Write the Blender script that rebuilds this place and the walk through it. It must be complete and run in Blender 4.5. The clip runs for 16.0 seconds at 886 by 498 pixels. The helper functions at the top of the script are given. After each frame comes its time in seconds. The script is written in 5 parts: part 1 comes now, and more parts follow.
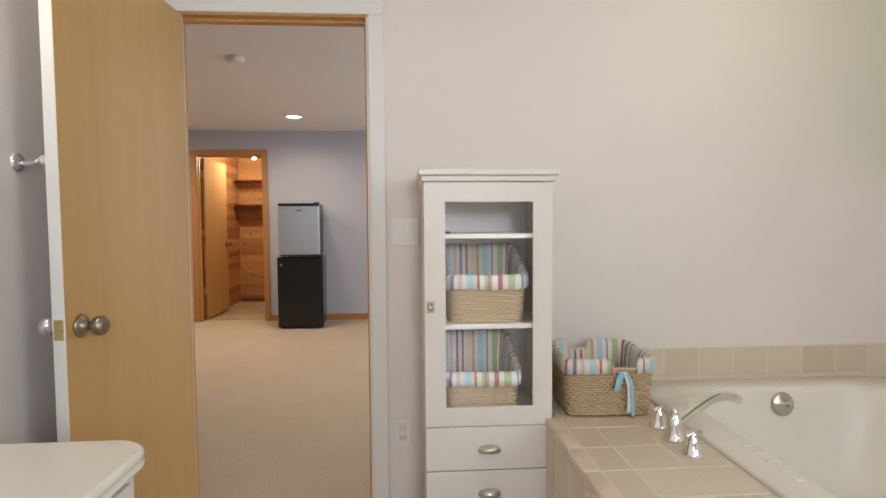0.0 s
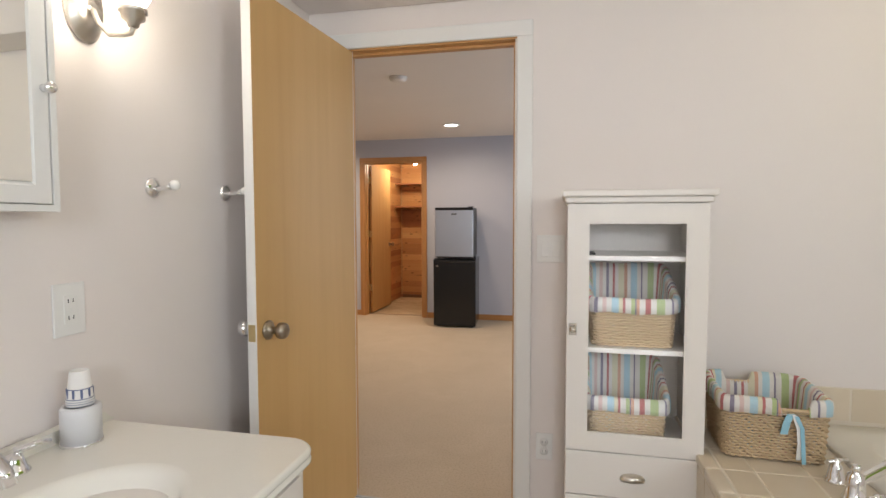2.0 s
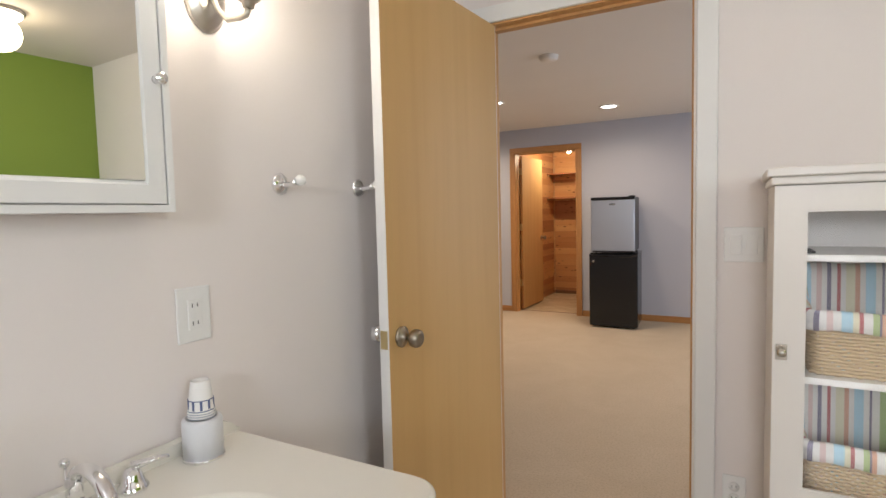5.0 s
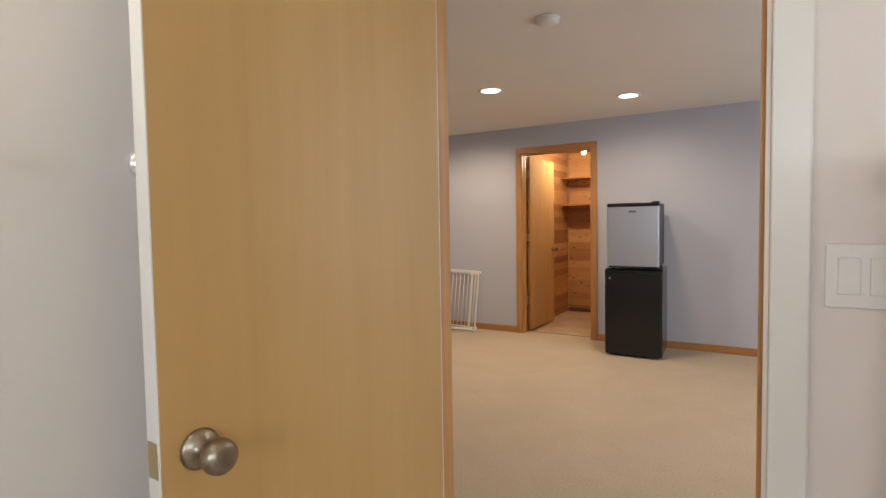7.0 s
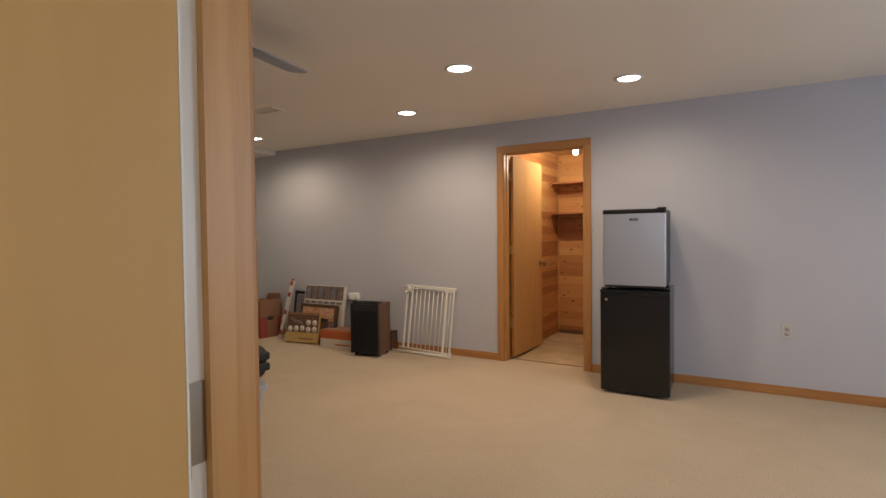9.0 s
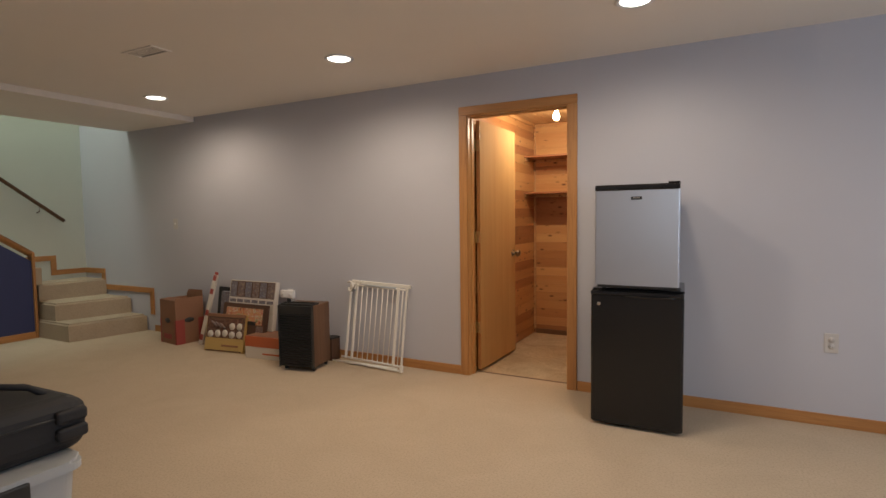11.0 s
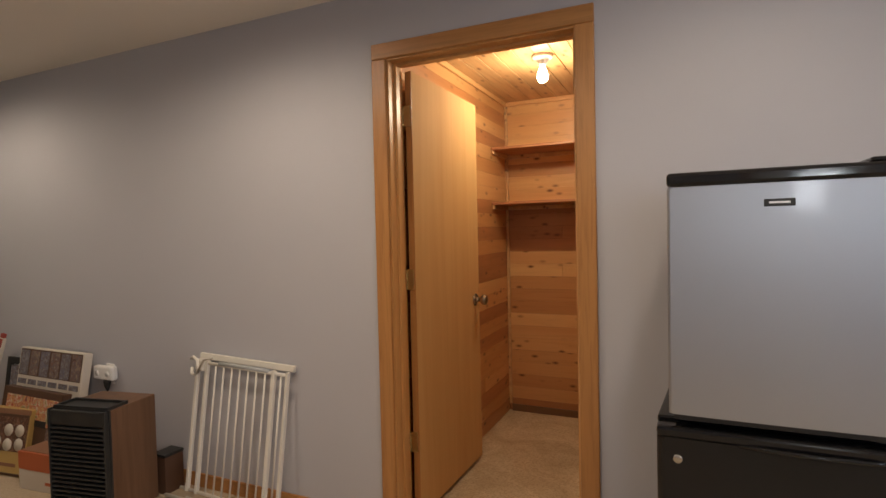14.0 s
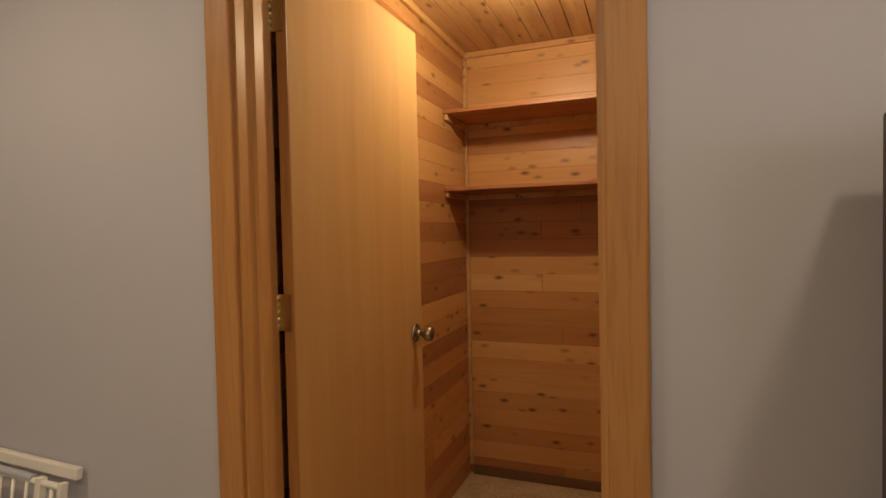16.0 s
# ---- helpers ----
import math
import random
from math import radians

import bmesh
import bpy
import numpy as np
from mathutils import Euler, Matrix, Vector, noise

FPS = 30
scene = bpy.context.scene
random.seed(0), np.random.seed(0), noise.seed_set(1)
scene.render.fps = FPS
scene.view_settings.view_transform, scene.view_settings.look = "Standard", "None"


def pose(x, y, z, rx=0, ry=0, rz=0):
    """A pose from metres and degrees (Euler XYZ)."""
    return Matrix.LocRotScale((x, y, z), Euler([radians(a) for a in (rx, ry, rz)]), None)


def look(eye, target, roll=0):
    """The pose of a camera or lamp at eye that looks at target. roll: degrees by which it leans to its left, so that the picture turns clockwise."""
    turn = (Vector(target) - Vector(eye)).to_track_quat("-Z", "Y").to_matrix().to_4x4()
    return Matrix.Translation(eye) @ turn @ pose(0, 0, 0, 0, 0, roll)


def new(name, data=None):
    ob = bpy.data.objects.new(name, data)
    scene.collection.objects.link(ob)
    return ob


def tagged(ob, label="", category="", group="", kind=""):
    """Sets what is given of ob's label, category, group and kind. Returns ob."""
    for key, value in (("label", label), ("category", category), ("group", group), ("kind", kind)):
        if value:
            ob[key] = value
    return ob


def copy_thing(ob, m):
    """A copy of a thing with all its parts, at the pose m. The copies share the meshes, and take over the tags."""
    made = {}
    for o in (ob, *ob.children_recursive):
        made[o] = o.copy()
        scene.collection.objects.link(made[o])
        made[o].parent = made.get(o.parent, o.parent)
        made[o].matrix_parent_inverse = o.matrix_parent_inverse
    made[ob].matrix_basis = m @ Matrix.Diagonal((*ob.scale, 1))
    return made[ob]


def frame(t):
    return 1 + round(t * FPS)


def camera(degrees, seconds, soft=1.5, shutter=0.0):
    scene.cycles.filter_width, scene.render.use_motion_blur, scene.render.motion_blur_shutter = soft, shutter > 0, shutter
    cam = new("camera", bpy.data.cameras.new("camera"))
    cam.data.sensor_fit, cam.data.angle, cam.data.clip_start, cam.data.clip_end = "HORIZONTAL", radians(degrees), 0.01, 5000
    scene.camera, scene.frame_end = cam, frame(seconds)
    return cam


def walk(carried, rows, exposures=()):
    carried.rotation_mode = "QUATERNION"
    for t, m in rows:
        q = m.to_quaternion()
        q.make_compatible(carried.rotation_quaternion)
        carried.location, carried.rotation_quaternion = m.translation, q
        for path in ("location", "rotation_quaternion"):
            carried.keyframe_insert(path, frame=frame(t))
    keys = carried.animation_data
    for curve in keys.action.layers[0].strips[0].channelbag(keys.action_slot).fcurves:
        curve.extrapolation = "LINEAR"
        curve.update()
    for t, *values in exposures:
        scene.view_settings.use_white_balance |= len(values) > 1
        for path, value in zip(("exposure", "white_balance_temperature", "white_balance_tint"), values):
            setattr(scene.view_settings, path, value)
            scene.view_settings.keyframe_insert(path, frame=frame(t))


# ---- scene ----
cam = camera(79.3, 16.0)
PATH = [
    (0, (-0.139, 0.646, 1.211), (-0.008, 2.639, 1.11), -0.4),
    (0.5, (-0.117, 0.618, 1.225), (-0.133, 2.616, 1.139), 0.1),
    (1, (-0.102, 0.607, 1.245), (-0.262, 2.598, 1.158), 0.3),
    (1.5, (-0.092, 0.599, 1.265), (-0.395, 2.573, 1.168), 0.3),
    (2, (-0.094, 0.6, 1.297), (-0.536, 2.547, 1.185), -0.1),
    (2.5, (-0.087, 0.599, 1.316), (-0.668, 2.509, 1.193), -0.7),
    (3, (-0.081, 0.598, 1.32), (-0.79, 2.463, 1.192), -1.4),
    (3.5, (-0.099, 0.618, 1.315), (-0.91, 2.441, 1.183), -1.7),
    (4, (-0.116, 0.645, 1.307), (-0.996, 2.436, 1.175), -1.7),
    (6.5, (-0.255, 1.476, 1.292), (-1.292, 3.182, 1.172), -1.0),
    (7, (-0.293, 1.701, 1.277), (-1.335, 3.405, 1.180), -0.9),
    (7.5, (-0.341, 1.902, 1.239), (-1.376, 3.612, 1.172), -0.5),
    (8, (-0.397, 2.125, 1.251), (-1.435, 3.834, 1.193), -0.7),
    (8.5, (-0.448, 2.347, 1.251), (-1.490, 4.053, 1.201), -0.7),
    (9, (-0.534, 2.558, 1.262), (-1.556, 4.276, 1.205), -0.6),
    (11.5, (-1.01, 3.872, 1.263), (-1.938, 5.64, 1.135), -0.8),
    (12, (-1.132, 4.182, 1.272), (-2.048, 5.955, 1.144), -0.8),
    (12.5, (-1.261, 4.519, 1.283), (-2.159, 6.302, 1.159), -0.8),
    (13, (-1.363, 4.84, 1.281), (-2.242, 6.633, 1.173), -1.2),
    (13.5, (-1.462, 5.131, 1.282), (-2.325, 6.933, 1.2), -1.2),
    (14, (-1.549, 5.383, 1.304), (-2.38, 7.202, 1.243), -1.3),
    (14.5, (-1.635, 5.654, 1.292), (-2.43, 7.489, 1.251), -1.4),
    (15, (-1.716, 5.903, 1.296), (-2.475, 7.753, 1.258), -1.4),
    (15.5, (-1.789, 6.153, 1.291), (-2.517, 8.015, 1.248), -1.2),
    (16, (-1.849, 6.41, 1.282), (-2.558, 8.28, 1.225), -1.2),
]
EXPOSURES = [(0.0, 0.12, 6500, 10), (4.0, 0.15, 6500, 10), (6.5, 0.15, 6400, 10), (7.5, 0.06, 6850, 10), (8.5, -0.05, 6900, 10), (9.0, -0.10, 6700, 10), (11.5, -0.09, 6500, 10), (13.0, -0.12, 6550, 10), (14.5, -0.27, 6800, 10), (15.5, -0.39, 7400, 10), (16.0, -0.5, 7700, 10)]
walk(cam, [(t, look(eye, target, roll)) for t, eye, target, roll in PATH], EXPOSURES)


# ---- world, lights, exposure ----
world = bpy.data.worlds.new("world")
scene.world = world
world.use_nodes = True
world.node_tree.nodes["Background"].inputs[0].default_value = (0.55, 0.65, 0.8, 1)
world.node_tree.nodes["Background"].inputs[1].default_value = 0.3

WARM = (1.0, 0.81, 0.625)
# the last one, at x 0.55, is unseen and added to brighten the carpet
DOWNLIGHTS_AND_FILL = [(-1.335, 6.48, 25), (-2.23, 5.645, 47), (-3.245, 6.51, 40), (-5.36, 6.61, 36), (0.55, 5.0, 52)]
ROOM_H, BATH_H = 2.34, 2.40


def lamp(name, kind, place, energy, color, size=0.05, aim=None, spot=150):
    data = bpy.data.lights.new(name, kind)
    data.energy, data.color = energy, color
    if kind == "AREA":
        data.size = size
    else:
        data.shadow_soft_size = size
    if kind == "SPOT":
        data.spot_size, data.spot_blend = radians(spot), 0.64
    ob = new(name, data)
    ob.matrix_world = look(place, aim) if aim else pose(*place)
    return ob


for x, y, watts in DOWNLIGHTS_AND_FILL:
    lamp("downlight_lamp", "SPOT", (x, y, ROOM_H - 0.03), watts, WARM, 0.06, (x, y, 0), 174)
lamp("bath_ceiling_lamp", "POINT", (1.25, 2.1, BATH_H - 0.12), 3.3, (1.0, 0.80, 0.50), 0.09)
lamp("closet_lamp", "POINT", (-2.235, 8.2, 2.05), 21, (1.0, 0.86, 0.64), 0.03)
lamp("stair_daylight", "AREA", (-7.45, 5.6, 4.6), 62, (0.9, 1.0, 0.92), 1.2, (-7.45, 5.6, 0))
# fill light from an added, unseen window, to brighten the vanity wall
lamp("bath_fill_daylight", "AREA", (1.96, 0.1, 1.75), 15, (0.86, 0.94, 1.0), 0.8, (-1.2, 1.5, 1.0))
lamp("bath_back_window_daylight", "AREA", (0.30, -1.55, 1.80), 28, (0.86, 0.93, 1.0), 0.52, (-0.4, 3, 1.0))
lamp("window_daylight", "AREA", (2.12, 5.2, 1.45), 36, (0.64, 0.79, 1.0), 1.3, (-3, 5.2, 1.2))


# ---- mesh helpers ----
def box(bm, x0, y0, z0, x1, y1, z1):
    m = Matrix.Translation(((x0 + x1) / 2, (y0 + y1) / 2, (z0 + z1) / 2)) @ Matrix.Diagonal((abs(x1 - x0), abs(y1 - y0), abs(z1 - z0), 1))
    return bmesh.ops.create_cube(bm, size=1, matrix=m)["verts"]


def rbox(x0, y0, z0, x1, y1, z1, r=0.004, seg=2, bm=None):
    """A box with rounded edges."""
    b = bmesh.new()
    box(b, x0, y0, z0, x1, y1, z1)
    bmesh.ops.bevel(b, geom=b.edges[:], offset=r, segments=seg, affect="EDGES", profile=0.5)
    if bm is None:
        return b
    join(bm, b)
    return bm


def join(bm, b):
    me = bpy.data.meshes.new("temp")
    b.to_mesh(me)
    b.free()
    bm.from_mesh(me)
    bpy.data.meshes.remove(me)


def boxes(*all_boxes):
    b = bmesh.new()
    for v in all_boxes:
        box(b, *v)
    return b


def lathe(profile, seg=24, m=None, bm=None):
    """Turns (radius, height) pairs round z, then moves them by m."""
    b = bm or bmesh.new()
    m = m or Matrix()
    rings = []
    for r, z in profile:
        if r < 1e-6:
            rings.append([b.verts.new(m @ Vector((0, 0, z)))])
        else:
            rings.append([b.verts.new(m @ Vector((r * math.cos(a), r * math.sin(a), z))) for a in (2 * math.pi * i / seg for i in range(seg))])
    for p, q in zip(rings, rings[1:]):
        for i in range(seg):
            k = (i + 1) % seg
            if len(p) == 1 and len(q) == 1:
                continue
            if len(p) == 1:
                f = b.faces.new((p[0], q[i], q[k]))
            elif len(q) == 1:
                f = b.faces.new((p[i], p[k], q[0]))
            else:
                f = b.faces.new((p[i], p[k], q[k], q[i]))
            f.smooth = True
    return b


def tube(points, r, seg=10, closed=False, bm=None):
    b = bm or bmesh.new()
    pts = [Vector(p) for p in points]
    n = len(pts)
    rings = []
    for i, p in enumerate(pts):
        a = pts[(i - 1) % n] if closed or i else p
        c = pts[(i + 1) % n] if closed or i < n - 1 else p
        d = (c - a).normalized()
        up = Vector((0, 0, 1)) if abs(d.z) < 0.9 else Vector((1, 0, 0))
        u = d.cross(up).normalized()
        v = u.cross(d)
        rr = r[i] if isinstance(r, (list, tuple)) else r
        rings.append([b.verts.new(p + rr * (math.cos(t) * u + math.sin(t) * v)) for t in (2 * math.pi * k / seg for k in range(seg))])
    for i in range(n if closed else n - 1):
        p, q = rings[i], rings[(i + 1) % n]
        for k in range(seg):
            f = b.faces.new((p[k], p[(k + 1) % seg], q[(k + 1) % seg], q[k]))
            f.smooth = True
    if not closed:
        b.faces.new(rings[0])
        b.faces.new(rings[-1])
    return b


def arc(center, radius, a0, a1, n, axis="y"):
    out = []
    for i in range(n):
        a = radians(a0 + (a1 - a0) * i / (n - 1))
        c, s = radius * math.cos(a), radius * math.sin(a)
        out.append((center[0] + c, center[1], center[2] + s) if axis == "y" else (center[0], center[1] + c, center[2] + s))
    return out


def prism(outline, z0, z1, bm=None):
    b = bm or bmesh.new()
    lo = [b.verts.new((x, y, z0)) for x, y in outline]
    hi = [b.verts.new((x, y, z1)) for x, y in outline]
    n = len(lo)
    b.faces.new(lo[::-1])
    b.faces.new(hi)
    for i in range(n):
        b.faces.new((lo[i], lo[(i + 1) % n], hi[(i + 1) % n], hi[i]))
    return b


def rounded(x0, y0, x1, y1, r, n=6):
    out = []
    for cx, cy, a in ((x1 - r, y1 - r, 0), (x0 + r, y1 - r, 90), (x0 + r, y0 + r, 180), (x1 - r, y0 + r, 270)):
        out += [(cx + r * math.cos(radians(a + 90 * i / n)), cy + r * math.sin(radians(a + 90 * i / n))) for i in range(n + 1)]
    return out


def mesh_of(name, b, material):
    bmesh.ops.recalc_face_normals(b, faces=b.faces[:])
    me = bpy.data.meshes.new(name)
    b.to_mesh(me)
    b.free()
    me.materials.append(material)
    return me


def thing(name, m, label, category, group=""):
    ob = new(name)
    ob.matrix_world = m
    ob.empty_display_size = 0.1
    return tagged(ob, label, category, group)


def part(name, b, material, parent, label=""):
    ob = new(name, mesh_of(name, b, material))
    ob.parent = parent
    return tagged(ob, label)


def single(name, b, material, label, category, m=None, group=""):
    ob = new(name, mesh_of(name, b, material))
    if m:
        ob.matrix_world = m
    return tagged(ob, label, category, group)


def structure(name, b, material, label=""):
    return tagged(new(name, mesh_of(name, b, material)), label, kind="structure")


# ---- materials ----
def nodes_of(name):
    m = bpy.data.materials.new(name)
    m.use_nodes = True
    t = m.node_tree
    return m, t, t.nodes["Principled BSDF"]


def link(t, a, b):
    t.links.new(a, b)


def coords(t, scale=(1, 1, 1), shift=False):
    tc = t.nodes.new("ShaderNodeTexCoord")
    mp = t.nodes.new("ShaderNodeMapping")
    mp.inputs["Scale"].default_value = scale
    link(t, tc.outputs["Object"], mp.inputs["Vector"])
    if shift:
        info = t.nodes.new("ShaderNodeObjectInfo")
        mul = t.nodes.new("ShaderNodeMath")
        mul.operation = "MULTIPLY"
        mul.inputs[1].default_value = 37.0
        link(t, info.outputs["Random"], mul.inputs[0])
        link(t, mul.outputs[0], mp.inputs["Location"])
    return mp.outputs["Vector"]


def noise_node(t, vec, scale, detail=4, rough=0.55, distortion=0.0):
    n = t.nodes.new("ShaderNodeTexNoise")
    n.inputs["Scale"].default_value = scale
    n.inputs["Detail"].default_value = detail
    n.inputs["Roughness"].default_value = rough
    n.inputs["Distortion"].default_value = distortion
    link(t, vec, n.inputs["Vector"])
    return n.outputs["Fac"]


def ramp(t, fac, stops, mode="LINEAR"):
    r = t.nodes.new("ShaderNodeValToRGB")
    r.color_ramp.interpolation = mode
    e = r.color_ramp.elements
    while len(e) < len(stops):
        e.new(0.5)
    for el, (p, c) in zip(e, stops):
        el.position, el.color = p, (*c, 1)
    link(t, fac, r.inputs["Fac"])
    return r.outputs["Color"]


def mix(t, a, b, fac, mode="MIX"):
    n = t.nodes.new("ShaderNodeMix")
    n.data_type, n.blend_type = "RGBA", mode
    for sock, v in ((n.inputs["Factor"], fac), (n.inputs["A"], a), (n.inputs["B"], b)):
        if isinstance(v, (int, float)):
            sock.default_value = v
        elif isinstance(v, tuple):
            sock.default_value = (*v, 1)
        else:
            link(t, v, sock)
    return n.outputs["Result"]


def bump(t, bsdf, height, strength, distance):
    n = t.nodes.new("ShaderNodeBump")
    n.inputs["Strength"].default_value = strength
    n.inputs["Distance"].default_value = distance
    link(t, height, n.inputs["Height"])
    link(t, n.outputs["Normal"], bsdf.inputs["Normal"])


def shade(c, k):
    return tuple(min(1, v * k) for v in c)


def plain(name, color, rough=0.5, metal=0.0, vary=0.06, grain=60.0, relief=0.0, dist=0.002, spec=0.5):
    """A surface of one paint, with broad and fine unevenness."""
    m, t, b = nodes_of(name)
    v = coords(t)
    broad = noise_node(t, v, 1.7, 3)
    fine = noise_node(t, v, grain, 3)
    c = mix(t, shade(color, 1 - vary), shade(color, 1 + vary), broad)
    c = mix(t, c, shade(color, 0.9), ramp(t, fine, [(0.5, (0, 0, 0)), (0.8, (vary * 4, vary * 4, vary * 4))]))
    link(t, c, b.inputs["Base Color"])
    r = t.nodes.new("ShaderNodeMapRange")
    r.inputs["To Min"].default_value, r.inputs["To Max"].default_value = max(0.02, rough - 0.06), min(1, rough + 0.06)
    link(t, broad, r.inputs["Value"])
    link(t, r.outputs["Result"], b.inputs["Roughness"])
    b.inputs["Metallic"].default_value = metal
    b.inputs["Specular IOR Level"].default_value = spec
    if relief:
        bump(t, b, fine, relief, dist)
    return m


def wood(name, light, dark, axis="z", rough=0.42, grain=1.0, knots=False, random_tint=0.0, contrast=1.0, shift=True):
    """Boards with the grain along one axis."""
    m, t, b = nodes_of(name)
    s = {"x": (0.06, 1, 1), "y": (1, 0.06, 1), "z": (1, 1, 0.06)}[axis]
    v = coords(t, s, shift)
    lines = noise_node(t, v, 42 * grain, 5, 0.6, 0.6)
    broad = noise_node(t, v, 7 * grain, 3, 0.5, 1.2)
    c = ramp(t, broad, [(0.3, light), (0.72, dark)])
    c = mix(t, c, shade(dark, 0.62), ramp(t, lines, [(0.48, (0, 0, 0)), (0.75, (0.55 * contrast,) * 3)]))
    if random_tint:
        info = t.nodes.new("ShaderNodeObjectInfo")
        tint = ramp(t, info.outputs["Random"], [(0.0, shade(light, 1.12)), (0.35, light), (0.65, dark), (1.0, shade(dark, 0.85))])
        c = mix(t, c, tint, random_tint)
    if knots:
        vk = coords(t, {"x": (0.45, 1, 1), "y": (1, 0.45, 1), "z": (1, 1, 0.45)}[axis], shift)
        vo = t.nodes.new("ShaderNodeTexVoronoi")
        vo.inputs["Scale"].default_value = 19.0
        link(t, vk, vo.inputs["Vector"])
        spot = ramp(t, vo.outputs["Distance"], [(0.08, (0.95,) * 3), (0.16, (0.5,) * 3), (0.28, (0, 0, 0))])
        some = ramp(t, noise_node(t, vk, 3.2, 2), [(0.42, (0, 0, 0)), (0.52, (1, 1, 1))])
        c = mix(t, c, (0.11, 0.035, 0.012), mix(t, spot, some, 1.0, "MULTIPLY"))
    link(t, c, b.inputs["Base Color"])
    b.inputs["Roughness"].default_value = rough
    bump(t, b, lines, 0.12, 0.001)
    return m


def carpet(name, color, dark):
    m, t, b = nodes_of(name)
    v = coords(t)
    pile = noise_node(t, v, 420, 2, 0.7)
    tuft = noise_node(t, v, 90, 3, 0.6)
    tread = noise_node(t, v, 2.6, 4, 0.6, 0.8)
    c = mix(t, dark, color, ramp(t, tread, [(0.3, (0.35,) * 3), (0.7, (1, 1, 1))]))
    c = mix(t, c, shade(dark, 0.72), ramp(t, tuft, [(0.45, (0, 0, 0)), (0.75, (0.55,) * 3)]))
    link(t, c, b.inputs["Base Color"])
    b.inputs["Roughness"].default_value = 1.0
    b.inputs["Specular IOR Level"].default_value = 0.1
    add = t.nodes.new("ShaderNodeMath")
    add.operation = "ADD"
    link(t, pile, add.inputs[0])
    link(t, tuft, add.inputs[1])
    bump(t, b, add.outputs[0], 0.5, 0.006)
    return m


def glowing(name, color, strength):
    m, t, b = nodes_of(name)
    b.inputs["Base Color"].default_value = (0.9, 0.88, 0.84, 1)
    b.inputs["Emission Color"].default_value = (*color, 1)
    b.inputs["Emission Strength"].default_value = strength
    return m


def glass(name, rough=0.0, tint=(1, 1, 1)):
    m, t, b = nodes_of(name)
    b.inputs["Base Color"].default_value = (*tint, 1)
    b.inputs["Transmission Weight"].default_value = 1.0
    b.inputs["Roughness"].default_value = rough
    b.inputs["IOR"].default_value = 1.45
    return m


def striped(name):
    """Striped cotton: the stripes run round the basket along its first UV axis."""
    m, t, b = nodes_of(name)
    uv = t.nodes.new("ShaderNodeUVMap")
    sep = t.nodes.new("ShaderNodeSeparateXYZ")
    link(t, uv.outputs["UV"], sep.inputs[0])
    fr = t.nodes.new("ShaderNodeMath")
    fr.operation = "FRACT"
    link(t, sep.outputs["X"], fr.inputs[0])
    white, red, orange, green = (0.72, 0.68, 0.64), (0.46, 0.14, 0.14), (0.63, 0.35, 0.25), (0.42, 0.50, 0.24)
    blue, navy, cream, pink = (0.42, 0.60, 0.68), (0.23, 0.20, 0.27), (0.68, 0.63, 0.46), (0.66, 0.48, 0.45)
    order = [(white, 4), (red, 4), (white, 4), (green, 6), (white, 4), (navy, 1.3), (white, 3.5), (blue, 5), (white, 3), (orange, 2.4), (cream, 5), (white, 3),
             (red, 2), (white, 3), (navy, 2.2), (white, 3), (pink, 3), (white, 4), (blue, 5), (cream, 3), (red, 2), (white, 4), (green, 3), (navy, 1), (orange, 2.4)]
    total = sum(w for _, w in order)
    at, stops = 0.0, []
    for c, w in order:
        stops.append((at / total, c))
        at += w
    c = ramp(t, fr.outputs[0], stops, "CONSTANT")
    weave = noise_node(t, coords(t), 260, 3)
    c = mix(t, c, (0.5, 0.47, 0.42), ramp(t, weave, [(0.45, (0, 0, 0)), (0.8, (0.35,) * 3)]))
    link(t, c, b.inputs["Base Color"])
    b.inputs["Roughness"].default_value = 0.9
    bump(t, b, noise_node(t, coords(t), 26, 3), 0.5, 0.006)
    return m


def printed(name, colors, scale):
    """Printed card: patches of several inks."""
    m, t, b = nodes_of(name)
    v = coords(t)
    patch = noise_node(t, v, scale, 3, 0.55, 1.5)
    n = len(colors)
    c = ramp(t, patch, [(0.30 + 0.40 * k / n, col) for k, col in enumerate(colors)])
    c = mix(t, c, (0.5, 0.45, 0.38), ramp(t, noise_node(t, v, scale * 3.1, 2), [(0.58, (0, 0, 0)), (0.7, (0.5,) * 3)]))
    link(t, c, b.inputs["Base Color"])
    b.inputs["Roughness"].default_value = 0.5
    return m


M_BATH = plain("bath_wall_paint", (0.818, 0.758, 0.728), 0.55, vary=0.025, grain=160, relief=0.10, dist=0.001)
M_GREEN = plain("green_wall_paint", (0.25, 0.37, 0.06), 0.6, vary=0.05, grain=160, relief=0.1, dist=0.001)
M_ROOM = plain("room_wall_paint", (0.515, 0.515, 0.56), 0.6, vary=0.035, grain=170, relief=0.12, dist=0.001)
M_CEIL = plain("ceiling_paint", (0.87, 0.82, 0.75), 0.8, vary=0.03, grain=120, relief=0.2, dist=0.0015)
M_STAIRWALL = plain("stairwell_paint", (0.58, 0.60, 0.52), 0.65, vary=0.04, grain=170, relief=0.1, dist=0.001)
M_TRIMWHITE = plain("white_trim_paint", (0.82, 0.81, 0.79), 0.35, vary=0.02, grain=90)
M_CABWHITE = plain("cream_cabinet_paint", (0.80, 0.745, 0.69), 0.35, vary=0.025, grain=80)
M_CARPET = carpet("beige_carpet", (0.59, 0.48, 0.35), (0.52, 0.415, 0.295))
